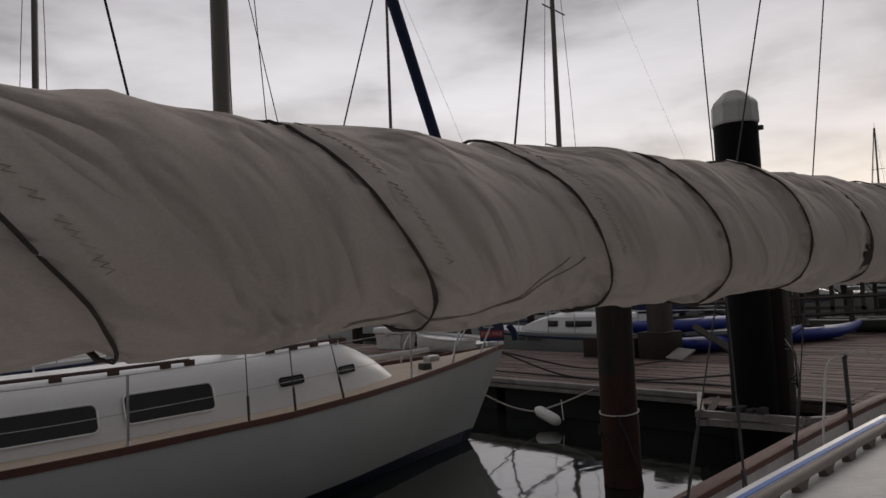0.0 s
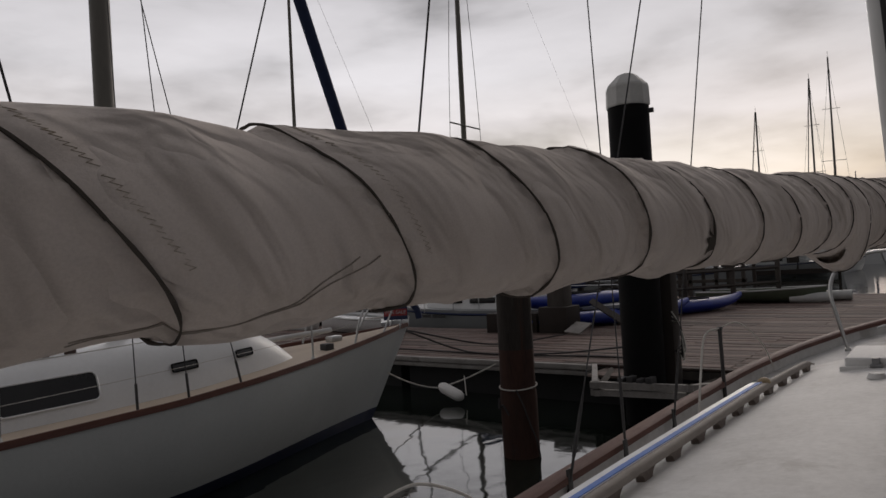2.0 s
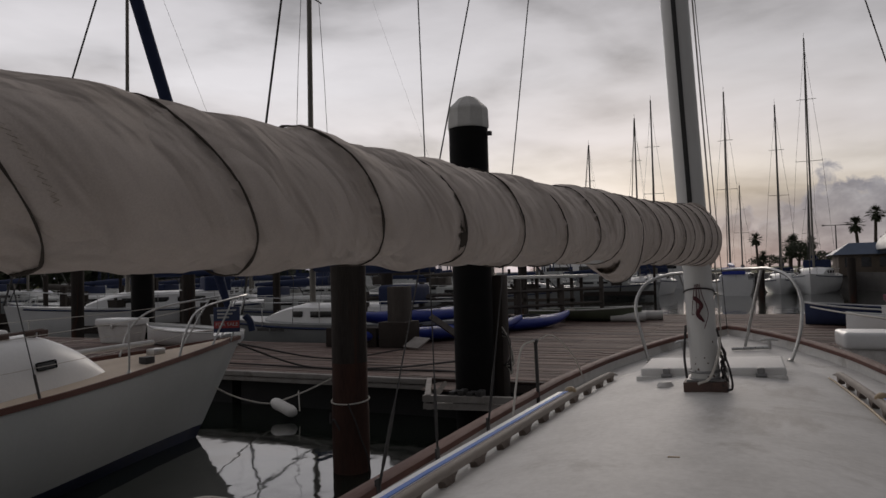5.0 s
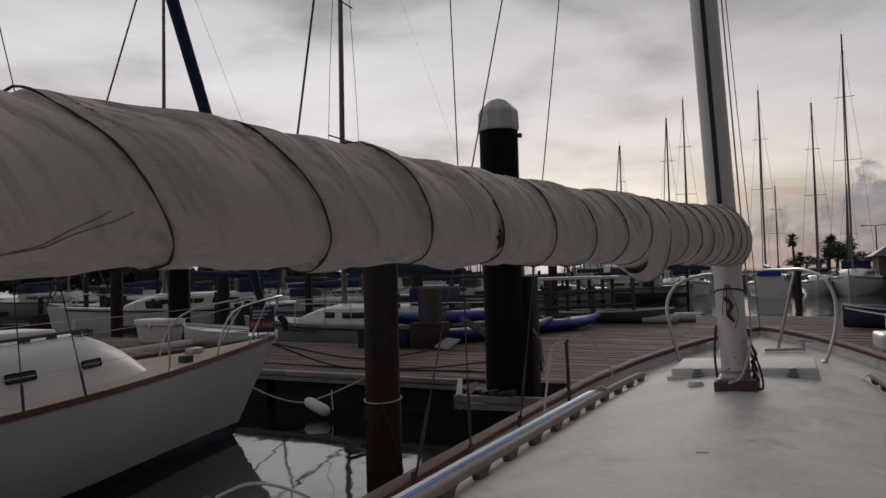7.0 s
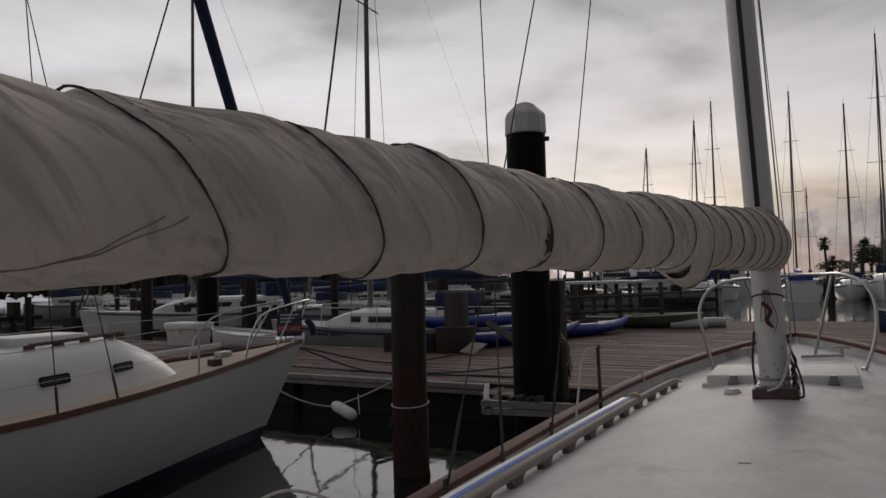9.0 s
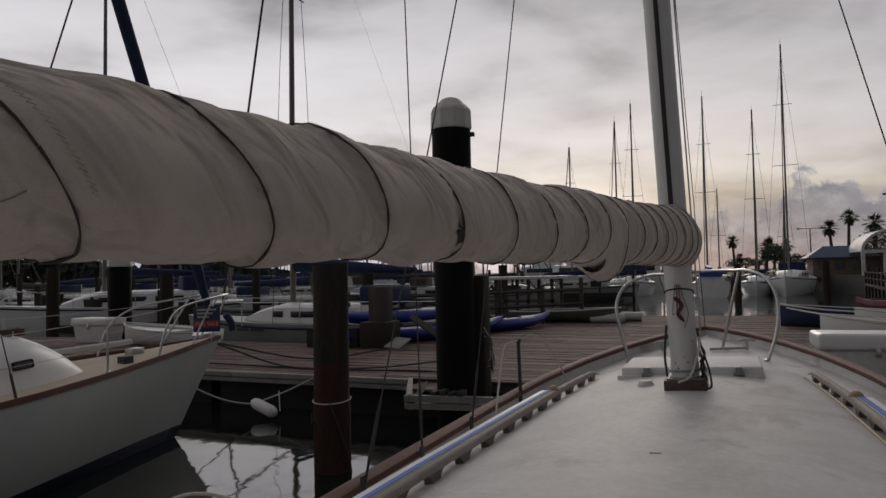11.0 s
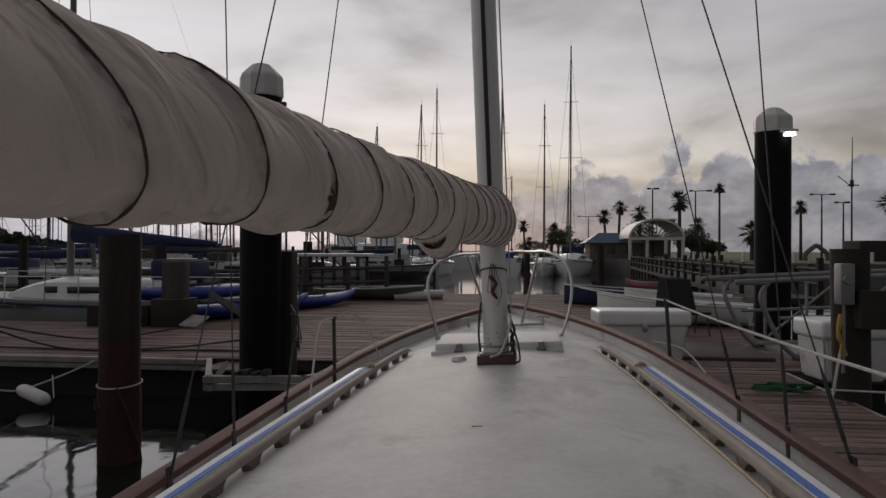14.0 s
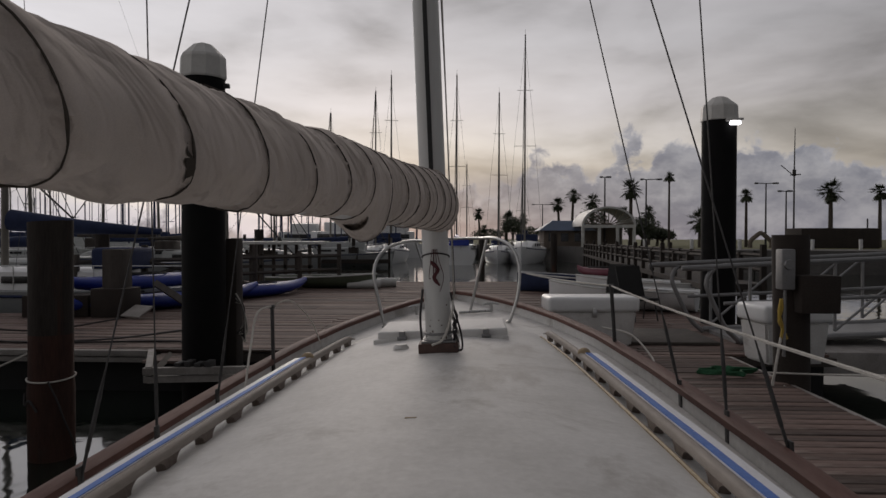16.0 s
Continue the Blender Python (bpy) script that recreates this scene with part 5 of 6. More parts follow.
gang = thing("gangway", "aluminium gangway with rounded handrail ends", "gangway")
for i, (y, x0) in enumerate(((6.5, 3.56), (7.7, 3.42))):
    top, low = 1.74, 0.72
    g = part("truss", bm_tube(curve_pts([(12.5, y, top + 0.42), (x0 + 0.35, y, top), (x0 + 0.1, y, top - 0.06), (x0, y, top - 0.24), (x0 + 0.06, y, top - 0.46), (x0 + 0.28, y, low + 0.12), (x0 + 0.5, y, low - 0.1)], 60), 0.035, 8), "aluminium", gang, "bent aluminium handrail")
    part("rail", bm_tube([(x0 + 0.25, y, top - 0.55), (12.5, y, top - 0.10)], 0.026, 8), "aluminium", g)
    part("rail", bm_tube([(x0 + 0.5, y, low - 0.06), (12.5, y, low + 0.36)], 0.045, 8), "aluminium", g)
    for k in range(7):
        xa = x0 + 0.62 + 1.2 * k
        up = 0.42 * (xa - x0) / 9
        part("upright", bm_tube([(xa, y, low + up), (xa, y, top + up)], 0.024, 8), "aluminium", g)
        part("diagonal", bm_tube([(xa, y, low + up), (xa + 1.2, y, top + up)], 0.020, 8), "aluminium", g)
bm = bmesh.new()
loft(bm, [[(4.0, 6.55, 0.60), (4.0, 7.65, 0.60), (4.0, 7.65, 0.66), (4.0, 6.55, 0.66)], [(12.5, 6.55, 1.02), (12.5, 7.65, 1.02), (12.5, 7.65, 1.08), (12.5, 6.55, 1.08)]])
part("tread", bm, "aluminium", gang)
solid("gangway_landing", bm_box(3.5, 6.4, 5.9, 8.1, 0.30, D - 0.012, bevel=0.02), "fascia", "pale landing under the gangway foot", "landing", kind="structure")
solid("ramp_plate", bm_box(2.2, 3.7, 6.3, 7.8, D, D + 0.05, bevel=0.02), "post", "grey metal ramp plate", "ramp")

# chairs, dinghies and kayaks on the starboard end of the dock
def dinghy(name, L, Wd, H, hull, label, at):
    d = thing(name, label, "dinghy", at)
    bm = bmesh.new()
    rings = []
    for i in range(15):
        u = i / 14
        w = Wd / 2 * (0.72 + 0.28 * math.sin(math.pi * min(1, u * 1.25))) * (1 - max(0, (u - 0.6) / 0.4) ** 2.2) + 0.01
        s = H * (1 + 0.35 * u * u)
        rings.append([(x * w, u * L - L / 2, z) for x, z in ((-0.9, s - 0.03), (-0.97, s), (-1, s), (-0.95, s * 0.5), (-0.55, 0.04), (0, 0), (0.55, 0.04), (0.95, s * 0.5), (1, s), (0.97, s), (0.9, s - 0.03))])
    loft(bm, rings, closed=False)
    bmesh.ops.recalc_face_normals(bm, faces=bm.faces)
    part("hull", bm, hull, d, smooth=60)
    bm = bmesh.new()
    loft(bm, [[(p[0] * 0.9, p[1], p[2] - 0.10 * H) for p in (r[0], (0, r[0][1], r[0][2] + 0.02), r[-1])] for r in rings], closed=False)
    part("cover", bm, hull, d)
    for sg in (2, 8):
        part("gunwale", bm_tube([rg[sg] for rg in rings], 0.022, 6), "pale", d, "pale gunwale")
    for u in (0.3, 0.6):
        part("thwart", bm_box(-Wd * 0.44, Wd * 0.44, L * (u - 0.5) - 0.1, L * (u - 0.5) + 0.1, H * 0.92, H * 0.97, bevel=0.01), "teak", d)
    return d


dinghy("dinghy", 3.2, 1.3, 0.42, "gloss", "white dinghy pulled up on the dock", pose(3.4, 11.5, D, 0, 0, 65))
dinghy("dinghy", 3.0, 1.3, 0.40, "gloss", "white dinghy beside another one on the dock", pose(4.4, 14.5, D, 0, 0, 70))
dinghy("dinghy", 3.4, 1.4, 0.33, "olive", "olive green skiff lying on the far dock", pose(-4.4, 17.3, D, 0, 0, -98))
dinghy("dinghy", 3.2, 1.3, 0.42, "navy", "dark blue skiff behind the white dinghy", pose(3.0, 15.8, D, 0, 0, 70))
for x, y, z, rz, mt, L, lb in ((-6.75, 10.8, D, -24, "blue", 4.6, "long bright blue kayak on the dock"), (-6.1, 11.6, D, -22, "blue", 4.2, "bright blue kayak beside its twin"), (-5.3, 14.0, D, -24, "blue", 3.6, "short bright blue kayak on the dock"),
                               (-7.15, 11.5, D + 0.36, -25, "blue", 4.4, "bright blue kayak on the rack"), (4.15, 17.0, D + 0.3, 60, "maroon", 1.7, "maroon kayak on a rack by the walkway")):
    k = thing("kayak", lb, "kayak", pose(x, y, z, 0, 0, rz), "kayaks")
    bm = bmesh.new()
    rings = []
    for i in range(17):
        u = i / 16
        w = 0.36 * math.sin(math.pi * (0.04 + 0.92 * u)) ** 0.8
        rise = 0.16 * (2 * u - 1) ** 4
        rings.append([(w * math.cos(a), L * (u - 0.5), 0.19 + rise + (0.17 if math.sin(a) > 0 else 0.19) * math.sin(a) * math.sin(math.pi * (0.08 + 0.84 * u)) ** 0.6) for a in [2 * math.pi * j / 16 for j in range(16)]])
    loft(bm, rings)
    bmesh.ops.recalc_face_normals(bm, faces=bm.faces)
    part("shell", bm, mt, k, smooth=60)
    part("cockpit", bm_tube([(0.24 * math.cos(a), 0.5 * math.sin(a), 0.365) for a in [2 * math.pi * j / 24 for j in range(25)]], 0.02, 6), "rubber", k)
for i, (x, y) in enumerate(((-3.1, 16.9), (-2.7, 17.6))):
    solid("pvc_pipe", bm_tube([(x - 0.5, y, D + 0.14), (x + 0.5, y + 0.15, D + 0.14)], 0.14, 16), "pale", "pale plastic pipe lying on the dock", "pipe", "pipes on the dock")
for x, y, rz in ((3.3, 9.3, 20), (3.0, 10.1, -30)):
    c = thing("chair", "dark folding chair on the dock", "chair", pose(x, y, D, 0, 0, rz))
    part("seat", bm_box(-0.26, 0.26, -0.25, 0.25, 0.38, 0.43, bevel=0.015), "rubber", c)
    bm = bmesh.new()
    loft(bm, [[(-0.26, 0.22, 0.42), (0.26, 0.22, 0.42), (0.26, 0.26, 0.42), (-0.26, 0.26, 0.42)], [(-0.26, 0.42, 1.0), (0.26, 0.42, 1.0), (0.26, 0.46, 1.0), (-0.26, 0.46, 1.0)]])
    part("backrest", bm, "rubber", c)
    for sx in (-0.24, 0.24):
        for sy in (-0.22, 0.24):
            part("leg", bm_tube([(sx, sy, 0), (sx * 0.9, sy * 0.6, 0.39)], 0.014, 6), "wire", c)
# timber rack, low posts and bench roof behind the kayaks
rack = thing("kayak_rack", "grey timber rack of posts and rails beside the kayaks", "rack")
for i in range(6):
    u = i / 5
    x, y = -8.6 + 4.6 * u, 11.2 + 6.5 * u
    part("rack_post", bm_box(x - 0.06, x + 0.06, y - 0.06, y + 0.06, D - 0.02, D + 1.15 + 0.2 * (i % 2), bevel=0.01), "post", rack)
for z in (0.55, 0.98):
    part("rack_rail", bm_tube([(-8.6, 11.15, D + z), (-4.0, 17.65, D + z)], 0.05, 4), "post", rack, smooth=None)
part("rack_brace", bm_tube([(-8.6, 11.1, D + 0.1), (-6.7, 13.8, D + 1.0)], 0.05, 4), "post", rack, smooth=None)
part("rack_brace", bm_tube([(-7.6, 12.5, D + 0.95), (-5.8, 15.1, D + 0.2)], 0.05, 4), "post", rack, smooth=None)
solid("mooring_post", bm_box(-0.20, 0.20, -0.20, 0.20, -0.5, 1.32, bevel=0.02), "post", "short squared timber post through the dock", "post", at=pose(-6.75, 9.5, D - 0.02))
solid("post_base", bm_box(-0.33, 0.33, -0.33, 0.33, 0.0, 0.55, bevel=0.02), "brown", "timber box round the post foot", "box", at=pose(-6.75, 9.45, D))
solid("low_crate", bm_box(-0.6, 0.6, -0.3, 0.3, 0.0, 0.42, bevel=0.02), "brown", "dark timber crate on the dock", "crate", at=pose(-7.8, 9.4, D, 0, 0, 8))
solid("loose_board", bm_box(-0.28, 0.28, -0.18, 0.18, 0.0, 0.03, bevel=0.008), "fascia", "pale loose board leaning on the post box", "board", at=pose(-6.1, 9.0, D + 0.13, 30, 0, -30))
solid("loose_beam", bm_tube([(-5.2, 9.6, D + 0.10), (-6.5, 10.6, D + 0.55)], 0.09, 4), "post", "timber beam leaning by the kayaks", "beam", smooth=None)
shelter = thing("dock_shelter", "low pale roof on timber posts at the dock's far edge", "shelter")
part("roof", bm_box(-7.7, -4.9, 18.2, 20.0, 1.92, 2.02, bevel=0.03), "pale", shelter, "pale roof sheet")
for x in (-7.5, -6.7, -5.9, -5.1):
    for y in (18.4, 19.8):
        part("roof_post", bm_box(x - 0.05, x + 0.05, y - 0.05, y + 0.05, D - 0.02, 1.93), "post", shelter, smooth=None)
for z in (1.15, 1.5):
    part("roof_rail", bm_box(-7.6, -5.0, 18.35, 18.42, z, z + 0.1), "post", shelter, smooth=None)


# ---- moored boats behind ----
def sailboat(L, mast_h, hull, cover_mat, label, at, stripe="navy", mast_mat="mast_dark", spread=(0.48, 0.74), top="gloss", stay=0.006, lift=0.0, bow_stay=0.47):
    b = thing("moored_sailboat", label, "sailboat", at, "moored boats")
    Wd, F = L * 0.31, 0.10 * L + 0.1
    bm = bmesh.new()
    rings = []
    N = 17
    for i in range(N):
        u = i / (N - 1)
        w = Wd / 2 * min(1.0, 0.74 + 0.9 * u) * (1 - max(0.0, (u - 0.42) / 0.58) ** 2.0) + 0.012
        s = F * (1 + 0.16 * (2 * u - 0.9) ** 2)
        yy = L * (u - 0.5)
        rake = 0.35 * max(0, u - 0.6)
        rings.append([(x * w, yy - rake * (s - z) * 1.6, z) for x, z in ((-0.02, -0.4), (-0.62, -0.15), (-0.86, 0.1), (-0.98, s * 0.6), (-1, s), (1, s), (0.98, s * 0.6), (0.86, 0.1), (0.62, -0.15), (0.02, -0.4))])
    loft(bm, rings)
    bmesh.ops.recalc_face_normals(bm, faces=bm.faces)
    h = part("hull", bm, hull, b, smooth=45)
    for sg in (-1, 1):
        pts = [(sg * (abs(r[4][0]) + 0.006), r[4][1] * 1.0, r[4][2] - 0.10) for r in rings[:-1]]
        part("sheer_stripe", bm_tube(pts, 0.03, 4), stripe, h, smooth=None)
    bm = bmesh.new()
    rings = []
    for i in range(12):
        u = i / 11
        yy = L * (-0.22 + 0.46 * u)
        w = Wd * 0.34 * (1 - 0.45 * u ** 2)
        hh = 0.052 * L * (1 - 0.75 * max(0, (u - 0.7) / 0.3) ** 1.5)
        rings.append([(x * w, yy, F + 0.02 + z * hh) for x, z in ((-1.05, -0.2), (-0.98, 0.85), (-0.8, 1.0), (0, 1.1), (0.8, 1.0), (0.98, 0.85), (1.05, -0.2))])
    loft(bm, rings)
    bmesh.ops.recalc_face_normals(bm, faces=bm.faces)
    c = part("cabin", bm, top, b, "pale cabin")
    for sg in (-1, 1):
        for k, (y0, y1) in enumerate(((-0.17, -0.07), (-0.04, 0.05), (0.085, 0.12))):
            x = sg * Wd * 0.34 * (1 - 0.45 * ((y0 + y1) / 2 + 0.22) ** 2 / 0.21)
            part("window", bm_box(x - 0.05, x + 0.05, y0 * L, y1 * L, F + 0.018 * L, F + 0.036 * L, bevel=0.012), "window", c, smooth=20)
    my = 0.10 * L
    m_ = part("mast", bm_tube([(0, my, F), (0, my - 0.1, mast_h)], [0.085, 0.06], 10), mast_mat, b)
    for f in spread:
        part("spreader", bm_tube([(-0.09 * L * (1.4 - f), my - 0.1, F + (mast_h - F) * f), (0.09 * L * (1.4 - f), my - 0.1, F + (mast_h - F) * f + 0.03)], 0.022, 5), mast_mat, m_)
    part("mast_top", bm_tube([(0, my - 0.1, mast_h), (0, my - 0.1, mast_h + 0.45)], 0.012, 5), "wire", m_)
    part("boom_cover", bm_tube([(0, my - 0.15, F + 0.13 * L + lift * 1.3), (0, my - 0.2 * L, F + 0.125 * L + lift), (0, my - 0.42 * L, F + 0.12 * L + lift * 0.8)], [0.20 + 0.15 * lift, 0.15 + 0.06 * lift, 0.07], 10), cover_mat, b, "canvas sail cover")
    part("forestay", bm_tube([(0, L * bow_stay, F * 1.2), (0, my, mast_h)], 0.035, 6), "wire", b)
    part("backstay", bm_tube([(0, -L * 0.48, F), (0, my - 0.1, mast_h)], stay, 4), "wire", b)
    for sg in (-1, 1):
        part("shroud", bm_tube([(sg * Wd * 0.44, my - 0.1, F), (sg * 0.08 * L, my - 0.1, F + (mast_h - F) * 0.48), (0, my - 0.1, mast_h * 0.97)], 0.009, 4), "wire", b)
        pr = [(sg * Wd * 0.42, L * t_, F + 0.55) for t_ in (-0.45, -0.2, 0.0, 0.2)] + [(sg * Wd * 0.12, L * 0.44, F * 1.15 + 0.55)]
        part("lifeline", bm_tube(pr, 0.012, 4), "steel", b)
        for p in pr:
            part("stanchion", bm_tube([(p[0], p[1], p[2] - 0.6), p], 0.013, 5), "steel", b)
    part("dodger", bm_box(-Wd * 0.28, Wd * 0.28, -0.27 * L, -0.17 * L, F + 0.05 * L, F + 0.11 * L, bevel=0.12, seg=3), cover_mat, b, "canvas spray hood")
    return b


# the grey sailboat moored across the dock, bow towards the open end
grey = sailboat(8.6, 15.0, "hull_far", "navy", "grey sailboat moored along the far side of the dock", pose(-9.85, 11.95, 0, 0, 0, 94), spread=(0.36, 0.64), stay=0.002, lift=0.35, bow_stay=0.37)
for k in range(2):
    solid("name_bar", bm_box(-0.20 - 0.05 * k, 0.20, -0.003, 0.003, -0.04, 0.04), "wire", "dark lettering bar on the grey hull", "lettering", at=pose(-11.35 + 0.5 * k, 10.58 - 0.03 * k, 0.83, 0, 0, -4))
rnd = random.Random(21)
looks = [("hull_far", "navy", "grey sailboat with navy canvas, moored in the basin"), ("hull_grey", "navy", "pale sailboat with navy canvas, moored in the basin"),
         ("hull_far", "post", "grey sailboat with dull brown canvas, moored in the basin")]
spots = [(-24, 24, -75), (-33, 30, -85), (-18, 33, -70), (-16, 19.5, -78), (-30, 22, -82), (-38, 24, 96), (-46, 27, -84), (-27, 30, 95), (-40, 35, -80), (-22, 38, 100), (-31, 42, -75), (-13, 30, -80), (-14, 42, -75),
         (-50, 40, 92), (-58, 34, -86), (-24, 50, -70), (-36, 52, -80), (-19, 58, -70), (-10, 48, -75), (-62, 50, -85), (-45, 60, -80)]
for k, (x, y, rz) in enumerate(spots):
    far_off = math.hypot(x, y + 3.5)
    sailboat(rnd.uniform(7.6, 10.2), 2.0 + far_off * rnd.uniform(0.075, 0.105), *looks[k % 3], pose(x, y, 0, 0, 0, rz + rnd.uniform(-4, 4)), top="hull_grey" if k % 4 else "gloss")
# boats at the head of the fairway, stern or bow on
for k, (x, h, L, rz, mt) in enumerate(((-12.3, 13.2, 8.0, 170, "blue"), (-8.3, 15.1, 9.0, 175, "navy"), (-6.9, 16.5, 10.0, 185, "navy"), (-1.15, 16.4, 9.5, 5, "blue"), (2.55, 14.9, 9.0, 176, "navy"), (4.8, 19.9, 11.5, 172, "navy"))):
    m_ = pose(x, 56, 0, 0, 0, rz)
    m_.translation -= m_.to_3x3() @ Vector((0, 0.1 * L, 0))
    sailboat(L, h, "gloss", mt, "white sailboat at the head of the fairway with %s canvas" % ("blue" if mt == "blue" else "navy"), m_)
sailboat(9.0, 11.0, "gloss", "navy", "white sailboat far up the fairway with navy canvas", pose(-0.4, 78, 0, 0, 0, 180))
sailboat(8.0, 9.5, "gloss", "blue", "white sailboat far up the fairway with blue canvas", pose(5.6, 68, 0, 0, 0, 170))
# two boats whose masts stand high beyond the yacht
sailboat(10.5, 17.5, "gloss", "navy", "white sailboat with a tall mast beyond the yacht", pose(-21.82, 16.78, 0, 0, 0, 140), spread=(0.45, 0.7), bow_stay=0.5)
sailboat(9.4, 16.0, "gloss", "navy", "white sailboat in the slip behind the yacht", pose(-16.75, -0.36, 0, 0, 0, 4), spread=(0.6, 0.8))

# dark timber piles standing along the fairway
tp = solid("fairway_post", bm_tube([(0, 0, -1.5), (0, 0, 1.0), (0, 0, 2.35)], 0.21, 16), "pile", "dark round timber pile beside the moored boats", "pile", "fairway piles", at=pose(-16.8, 13.5, 0))
pile_c = sleeve_pile("black_pile", -15.2, 5.6 + 4.6, 0.30, 2.6, "stout black sleeved pile behind the moored yacht")
for x, y in ((-21.5, 13.0), (-11.5, 17.5), (-26, 20), (-18, 26), (-9.5, 27), (-33, 27), (5.4, 40), (1.0, 50)):
    copy_thing(tp, pose(x, y, rnd.uniform(-0.2, 0.3)))

dinghy("dinghy", 3.0, 1.2, 0.38, "gloss", "white dinghy on the dock behind the yacht's bow", pose(-12.0, 8.6, D, 0, 0, 82))
# finger piers between the slips: decks, posts and rails
bm = bmesh.new()
for k in range(16):
    x, y = rnd.uniform(-60, -14), rnd.uniform(14, 48)
    L, a = rnd.uniform(6, 12), radians(rnd.choice((8, 98)))
    d = Vector((math.cos(a), math.sin(a), 0))
    n = Vector((-d.y, d.x, 0)) * 0.5
    p0 = Vector((x, y, 0))
    quad = [p0 - n, p0 + d * L - n, p0 + d * L + n, p0 + n]
    loft(bm, [[(q.x, q.y, 0.25) for q in quad], [(q.x, q.y, 0.55) for q in quad]])
    for j in range(5):
        q = p0 + d * (L * j / 4) + n * rnd.choice((-1, 1))
        h = rnd.uniform(1.2, 2.6)
        tube(bm, [(q.x, q.y, -0.5), (q.x, q.y, h)], rnd.uniform(0.07, 0.17), 7)
        if j % 2:
            box(bm, q.x - 0.35, q.x + 0.35, q.y - 0.25, q.y + 0.25, 0.55, rnd.uniform(0.9, 1.5))
solid("slip_clutter", bm, "brown", "dark piers, posts and lockers between the slips", "pier", kind="stuff", smooth=None)

# crowded marina in the distance
bm = bmesh.new()
for k in range(230):
    y = rnd.uniform(45, 130)
    x = -rnd.uniform(8, 1.25 * y + 8)
    L, w, h = rnd.uniform(6, 11), rnd.uniform(2.2, 3.2), rnd.uniform(0.8, 1.3)
    a = radians(rnd.choice((0, 90)) + rnd.uniform(-8, 8))
    ca, sa = math.cos(a), math.sin(a)
    f = lambda px_, py_, pz_: (x + px_ * ca - py_ * sa, y + px_ * sa + py_ * ca, pz_)
    rings = []
    for u, q in ((-0.5, 0.8), (-0.1, 1.0), (0.25, 0.8), (0.5, 0.04)):
        rings.append([f(L * u, -w / 2 * q, h), f(L * u, -w / 2 * q * 0.8, 0), f(L * u, w / 2 * q * 0.8, 0), f(L * u, w / 2 * q, h)])
    loft(bm, rings)
    ch = rnd.uniform(0.3, 1.3)
    rings = [[f(L * u, -w * 0.34 * q, h), f(L * u, -w * 0.3 * q, h + ch), f(L * u, w * 0.3 * q, h + ch), f(L * u, w * 0.34 * q, h)] for u, q in ((-0.25, 1.0), (0.1, 0.95), (0.22, 0.6))]
    loft(bm, rings)
solid("distant_boats", bm, "hull_grey", "crowd of small moored boats across the basin", "boats", kind="stuff", smooth=None)
bm = bmesh.new()
for k in range(200):
    y = rnd.uniform(48, 130)
    x = -rnd.uniform(6, 1.25 * y + 5)
    h = 2.0 + math.hypot(x, y) * rnd.uniform(0.05, 0.095)
    tube(bm, [(x, y, 0.5), (x + rnd.uniform(-0.1, 0.1), y, h)], 0.065, 4)
    if k % 4 == 1:
        tube(bm, [(x - 0.5, y, h * 0.6), (x + 0.5, y, h * 0.61)], 0.025, 4)
    if k % 6 == 0:
        box(bm, x - 0.2, x + 3.2, y - 0.2, y + 0.2, 2.2, 2.6)
solid("distant_masts", bm, "navy", "thicket of thin dark masts across the basin", "masts", kind="stuff", smooth=None)
for k, (x, y) in enumerate(((-15, 70), (-21, 78), (-9.5, 72))):
    c = thing("cabin_cruiser", "white cabin cruiser with a flybridge across the basin", "motorboat", pose(x, y, 0, 0, 0, 80 + 10 * k), "cabin cruisers")
    bm = bmesh.new()
    loft(bm, [[(-w, yy, 1.5), (-w * 0.85, yy, 0), (w * 0.85, yy, 0), (w, yy, 1.5)] for yy, w in ((-5, 1.6), (0, 1.8), (3, 1.3), (5.2, 0.05))])
    part("hull", bm, "gloss", c)
    part("cabin", bm_box(-1.4, 1.4, -3.2, 2.0, 1.5, 2.9, bevel=0.2), "gloss", c)
    part("bridge", bm_box(-1.1, 1.1, -2.6, 0.6, 2.9, 3.9, bevel=0.2), "gloss", c)
    part("window", bm_box(-1.43, 1.43, -2.6, 1.2, 2.1, 2.6, bevel=0.02), "window", c)

# ---- shore ----
bm = bmesh.new()
outline = [(10.5, 50), (9.5, 56), (7.5, 70), (-40, 120), (-400, 260), (-900, 900), (1400, 900), (1400, 20), (60, 26), (18, 40)]
loft(bm, [[(x, y, -1.0) for x, y in outline], [(x, y, 1.35) for x, y in outline]])
bmesh.ops.recalc_face_normals(bm, faces=bm.faces)
solid("shore", bm, "grass", "flat grassy shore behind the basin", "ground", kind="structure", smooth=None)
bm = bmesh.new()
wall = [(60, 25.9), (18, 39.9), (10.45, 49.9), (9.45, 56), (7.45, 69.9), (-40, 119.8)]
for (xa, ya), (xb, yb) in zip(wall, wall[1:]):
    d = Vector((xb - xa, yb - ya, 0)).normalized()
    n = Vector((-d.y, d.x, 0)) * 0.25
    quad = [Vector((xa, ya, 0)) - n, Vector((xb, yb, 0)) - n, Vector((xb, yb, 0)) + n, Vector((xa, ya, 0)) + n]
    loft(bm, [[(p.x, p.y, -1) for p in quad], [(p.x, p.y, 1.42) for p in quad]])
solid("seawall", bm, "soil", "concrete seawall along the shore", "wall", kind="structure", smooth=None)

